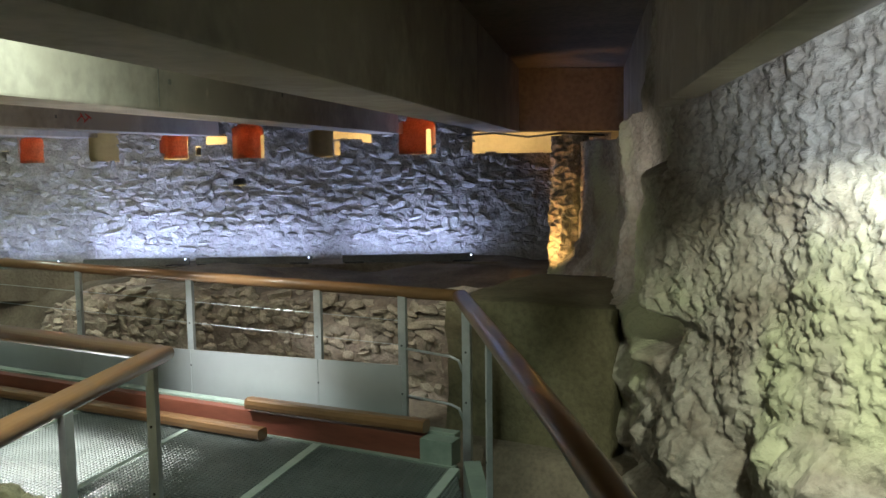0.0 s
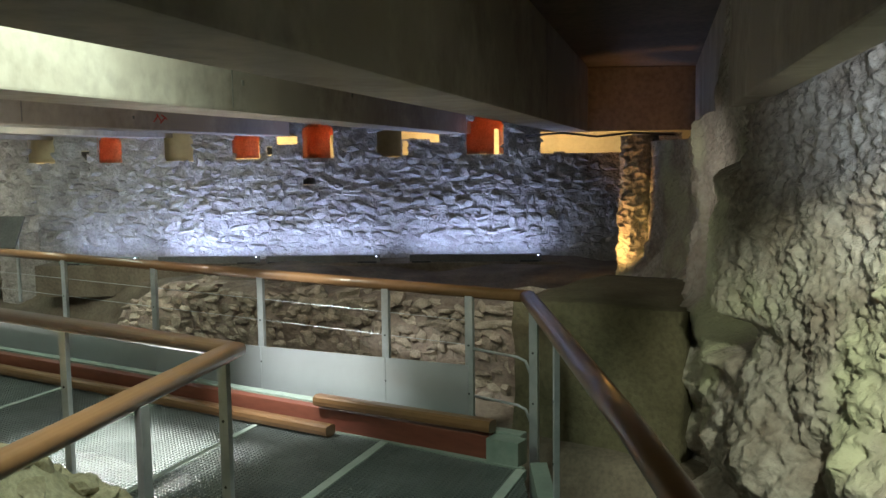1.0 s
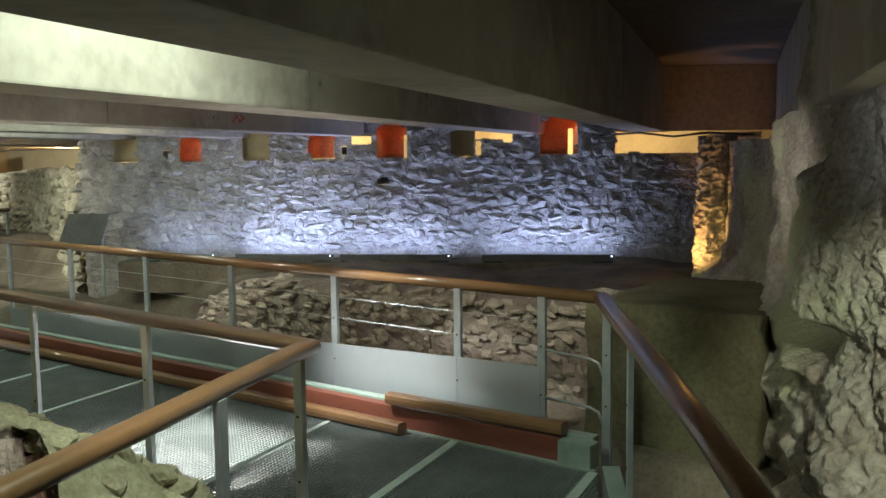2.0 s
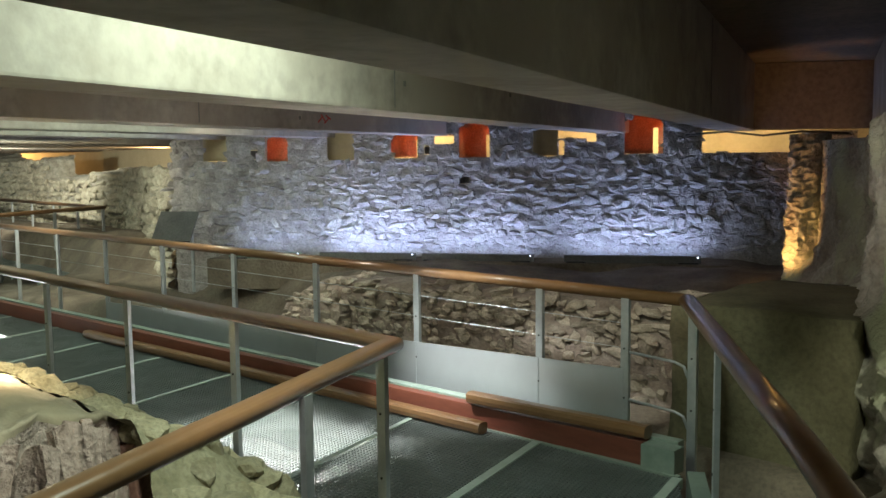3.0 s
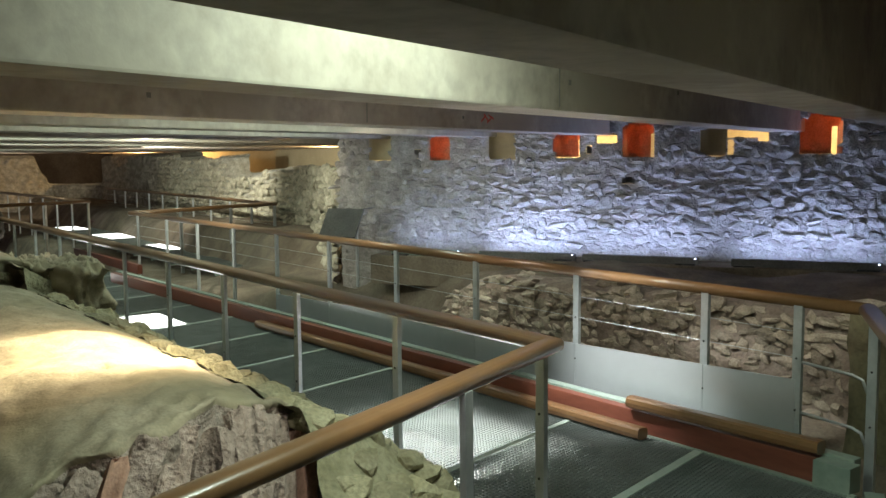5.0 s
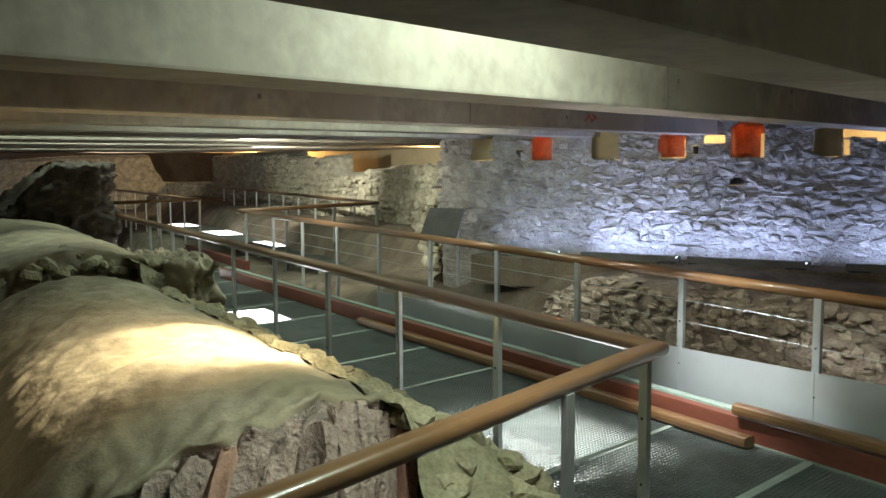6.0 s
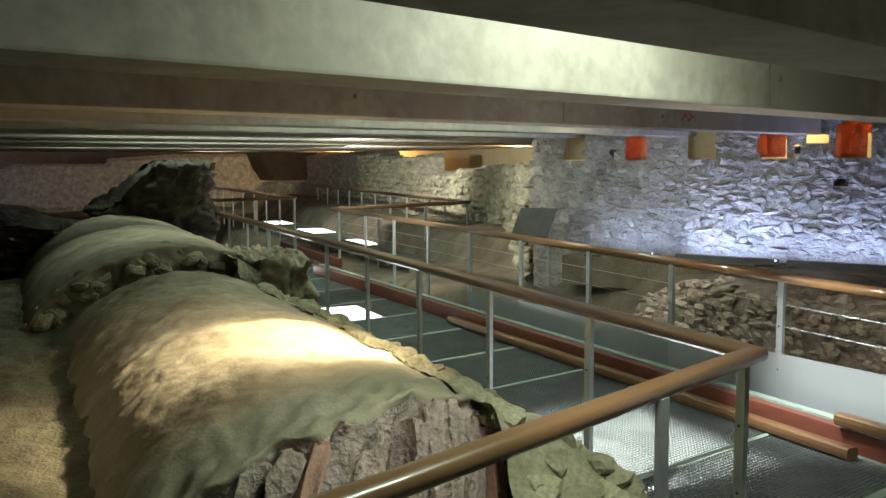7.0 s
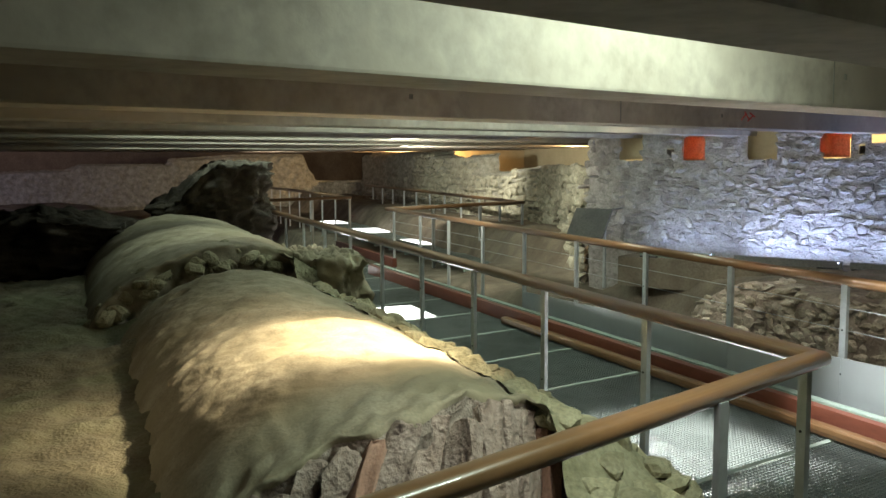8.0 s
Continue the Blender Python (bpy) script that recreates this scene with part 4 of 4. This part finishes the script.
for z in (0.58, 0.27):
    o = part("bent_rod", sweep([(-3.13, FAR_Y, z + 0.02), (-2.78, FAR_Y, z), (-2.72, FAR_Y, z - 0.02), (-2.69, FAR_Y, z - 0.09)], ring_outline(0.009, 0.009, 8)), M_STEEL, far_rail, smooth=True)
    o.matrix_parent_inverse = inv
XP = [-3.13, -3.81, -5.00, -6.23, -7.47, -8.78, -10.04]
SHEAR = Matrix(((1, 0, 0, 0), (0, 1, 0, 0), (0.038, 0, 1, 0.118), (0, 0, 0, 1)))
for a, b in zip(XP, XP[1:]):
    o = part("infill_sheet", one_box((b + 0.004, FAR_Y - 0.018, 0.10), (a - 0.004, FAR_Y - 0.012, 0.49), SHEAR), M_SHEET, far_rail, "brushed steel sheet")
    o.matrix_parent_inverse = inv

near_rail = thing("railing_near", "timber handrail on flat steel posts turning a corner", "railing", (-6, NEAR_Y, 0))
inv = Matrix.Translation(-near_rail.location)
rail(near_rail, inv, [(-19.6, NEAR_Y + 0.08, RZ), (-3.145, NEAR_Y, RZ), (-2.19, 0.55, RZ), (-1.65, -0.75, RZ)])
for k in range(13):
    post(near_rail, inv, -3.21 - 1.245 * k, NEAR_Y + 0.005 * k, -0.3, RZ - 0.02, 90)
post(near_rail, inv, -2.78, 2.13, -0.3, RZ - 0.02, 20)
post(near_rail, inv, -1.95, 0.3, -0.3, RZ - 0.02, 20)

west_rail = thing("railing_west", "timber handrail on flat steel posts round the farther walkway", "railing", (-20, 8, 0))
inv = Matrix.Translation(-west_rail.location)
rail(west_rail, inv, [(-15.5, FAR_Y + 0.05, RZ), (-16.55, 8.2, RZ), (-30.0, 9.0, RZ)])
for x, y in ((-15.8, 6.0), (-16.15, 7.1), (-16.55, 8.2)):
    post(west_rail, inv, x, y, -0.3, RZ - 0.02, 20)
for k in range(10):
    post(west_rail, inv, -17.75 - 1.24 * k, 8.27 + 0.074 * k, -0.3, RZ - 0.02, 90)
for z in (0.78, 0.55, 0.3):
    cable(west_rail, inv, (-16.55, 8.2, z), (-30.0, 9.0, z))
inner_rail = thing("railing_inner", "timber handrail on flat steel posts at the walkway bend", "railing", (-20, 5.5, 0))
inv = Matrix.Translation(-inner_rail.location)
rail(inner_rail, inv, [(-19.7, 3.02, RZ), (-20.5, 5.75, RZ), (-30.0, 5.6, RZ)])
for x, y in ((-19.9, 3.8), (-20.2, 4.8), (-20.5, 5.75)):
    post(inner_rail, inv, x, y, -0.3, RZ - 0.02, 30)
for k in range(7):
    post(inner_rail, inv, -21.7 - 1.2 * k, 5.73 - 0.02 * k, -0.3, RZ - 0.02, 90)
for k in range(12):
    ob = new("grating", first)
    ob.parent, ob.matrix_parent_inverse, ob.location = walkway, WINV, (-15.6 - k * 1.0, 3.0, 0)
    strip((-14.6 - k, 7.58), (skx(-14.6 - k, 5.93) - SK * 3, 5.93), 0.03)
tagged(part("kerb_board", one_box((-27, 7.62, 0.0), (-15.4, 7.70, 0.15), None, 0.008), M_REDWOOD), "red stained timber kerb board along the farther walkway", "kerb board")
tagged(part("kerb_board", one_box((-18.6, 4.9, 0.0), (-14.9, 4.98, 0.15), None, 0.008), M_REDWOOD), "red stained timber kerb board at the bend", "kerb board")
gate = thing("low_frame", "low pale steel frame standing on the walkway", "frame", (-19.3, 7.8, 0))
inv = Matrix.Translation(-gate.location)
for lo, hi in (((-20.0, 7.78, 0.0), (-19.95, 7.82, 0.42)), ((-18.65, 7.78, 0.0), (-18.6, 7.82, 0.42)), ((-19.95, 7.785, 0.10), (-18.65, 7.815, 0.14)), ((-19.32, 7.78, 0.14), (-19.27, 7.82, 0.42))):
    o = part("frame_bar", one_box(lo, hi, None, 0.004), M_STEEL, gate)
    o.matrix_parent_inverse = inv

# lit glass panels in the floor
def floor_light(x, y, w, d, turn=0, z=0.0, glass=None):
    t = thing("floor_light", "bright white light panel set flush in the walkway floor", "floor light", (x, y, z), "floor lights")
    t.rotation_euler = (0, 0, radians(turn))
    part("glass", one_box((-w / 2, -d / 2, -0.02), (w / 2, d / 2, 0.004), None, 0.002), glass or M_LIT, t)
    part("frame", sweep([(-w / 2, -d / 2, 0), (w / 2, -d / 2, 0), (w / 2, d / 2, 0), (-w / 2, d / 2, 0), (-w / 2, -d / 2, 0)], [(-0.012, -0.02), (0.012, -0.02), (0.012, 0.006), (-0.012, 0.006)]), M_STEEL, t)
floor_light(-4.92, 3.50, 1.30, 0.95, 0, -0.12, M_LITB)
floor_light(-10.4, 3.45, 1.0, 0.7)
floor_light(-15.2, 3.75, 1.6, 0.9)
floor_light(-19.2, 7.10, 1.5, 0.7)
floor_light(-22.8, 7.0, 1.6, 0.7)
floor_light(-26.2, 6.9, 1.4, 0.6)

# visitor lectern
lec = thing("lectern", "grey tilted information lectern on a steel stand before the wall", "lectern", (-10.4, 5.9, 0.4))
lm = Matrix.Translation((-10.25, 6.0, 0)) @ WROT.to_4x4()
o = part("panel", one_box((-0.26, -0.012, -0.22), (0.26, 0.012, 0.22), lm @ pose(0, 0, 1.02, -38, 0, 0), 0.004), M_GREYP, lec)
o.matrix_parent_inverse = Matrix.Translation(-lec.location)
for s in (-0.2, 0.2):
    o = part("leg", one_box((s - 0.015, 0.02, 0.2), (s + 0.015, 0.05, 1.0), lm, 0.003), M_STEEL, lec)
    o.matrix_parent_inverse = Matrix.Translation(-lec.location)

# crumpled blue cloth by the vault end
def cloth(u, v):
    x, y = -0.16 + 0.32 * u, -0.22 + 0.44 * v
    return Vector((x, y, 0.06 * abs(fbm((x * 9, y * 9, 2))) + 0.05 * math.exp(-(x * x + y * y) / 0.02)))
bm = sheet(24, 30, cloth)
bmesh.ops.solidify(bm, geom=bm.faces[:], thickness=0.004)
ob = tagged(part("blue_cloth", bm, M_BLUE, smooth=True), "crumpled bright blue cloth lying by the vault end", "cloth")
ob.matrix_basis = pose(-3.24, 1.04, 0.49, 0, 30, 4) @ Matrix.Diagonal((0.7, 0.6, 0.8, 1))

right_rail = thing("railing_east", "timber handrail on flat steel posts beside the rock", "railing", (-1.5, 3, 0))
inv = Matrix.Translation(-right_rail.location)
rail(right_rail, inv, [(-2.72, FAR_Y + 0.03, RZ), (-1.09, 2.70, RZ), (0.30, 0.62, RZ)])
post(right_rail, inv, -2.03, 4.02, -0.4, RZ - 0.02, 34)
post(right_rail, inv, -0.80, 2.26, -0.4, RZ - 0.02, 34)

# ---------------- warm lit pier at the end of the old wall ----------------
def pier(u, v):
    a = 2 * math.pi * u
    z = 0.2 + 1.82 * v
    k = 1 + 0.20 * fbm((math.cos(a) * 2, math.sin(a) * 2, z * 6)) + 0.14 * fbm((math.cos(a) * 6, math.sin(a) * 6, z * 18)) + 0.10 * noise.noise(Vector((math.cos(a) * 5, math.sin(a) * 5, z * 30))) + 0.5 * smoothstep(0.75, 0.2, z)
    return Vector((-3.56 - 0.05 * (1 - v), 8.95, z)) + Vector((0.17 * math.cos(a), 0.22 * math.sin(a), 0)) * k
tagged(part("wall_pier", sheet(60, 200, pier), M_ROCK, smooth=True), "rough stone pier at the wall's end in warm light", "pier", kind="structure")

# ---------------- loose pieces ----------------
place_stones(RIM_JOBS, vault2, 300, EDGE_MESH, M_MOSSY)
place_stones(EDGE_JOBS, edge_wall, 300, EDGE_MESH, M_MOSSY)
place_stones(LOW_JOBS, low_wall, 300, PINK_MESH, M_PINK)
place_stones(LEFT_JOBS, left_wall, 300, OCHRE_MESH, M_OCHRE)
place_stones(STONE_JOBS, old_wall, 300, VARIANTS, M_STONEI)
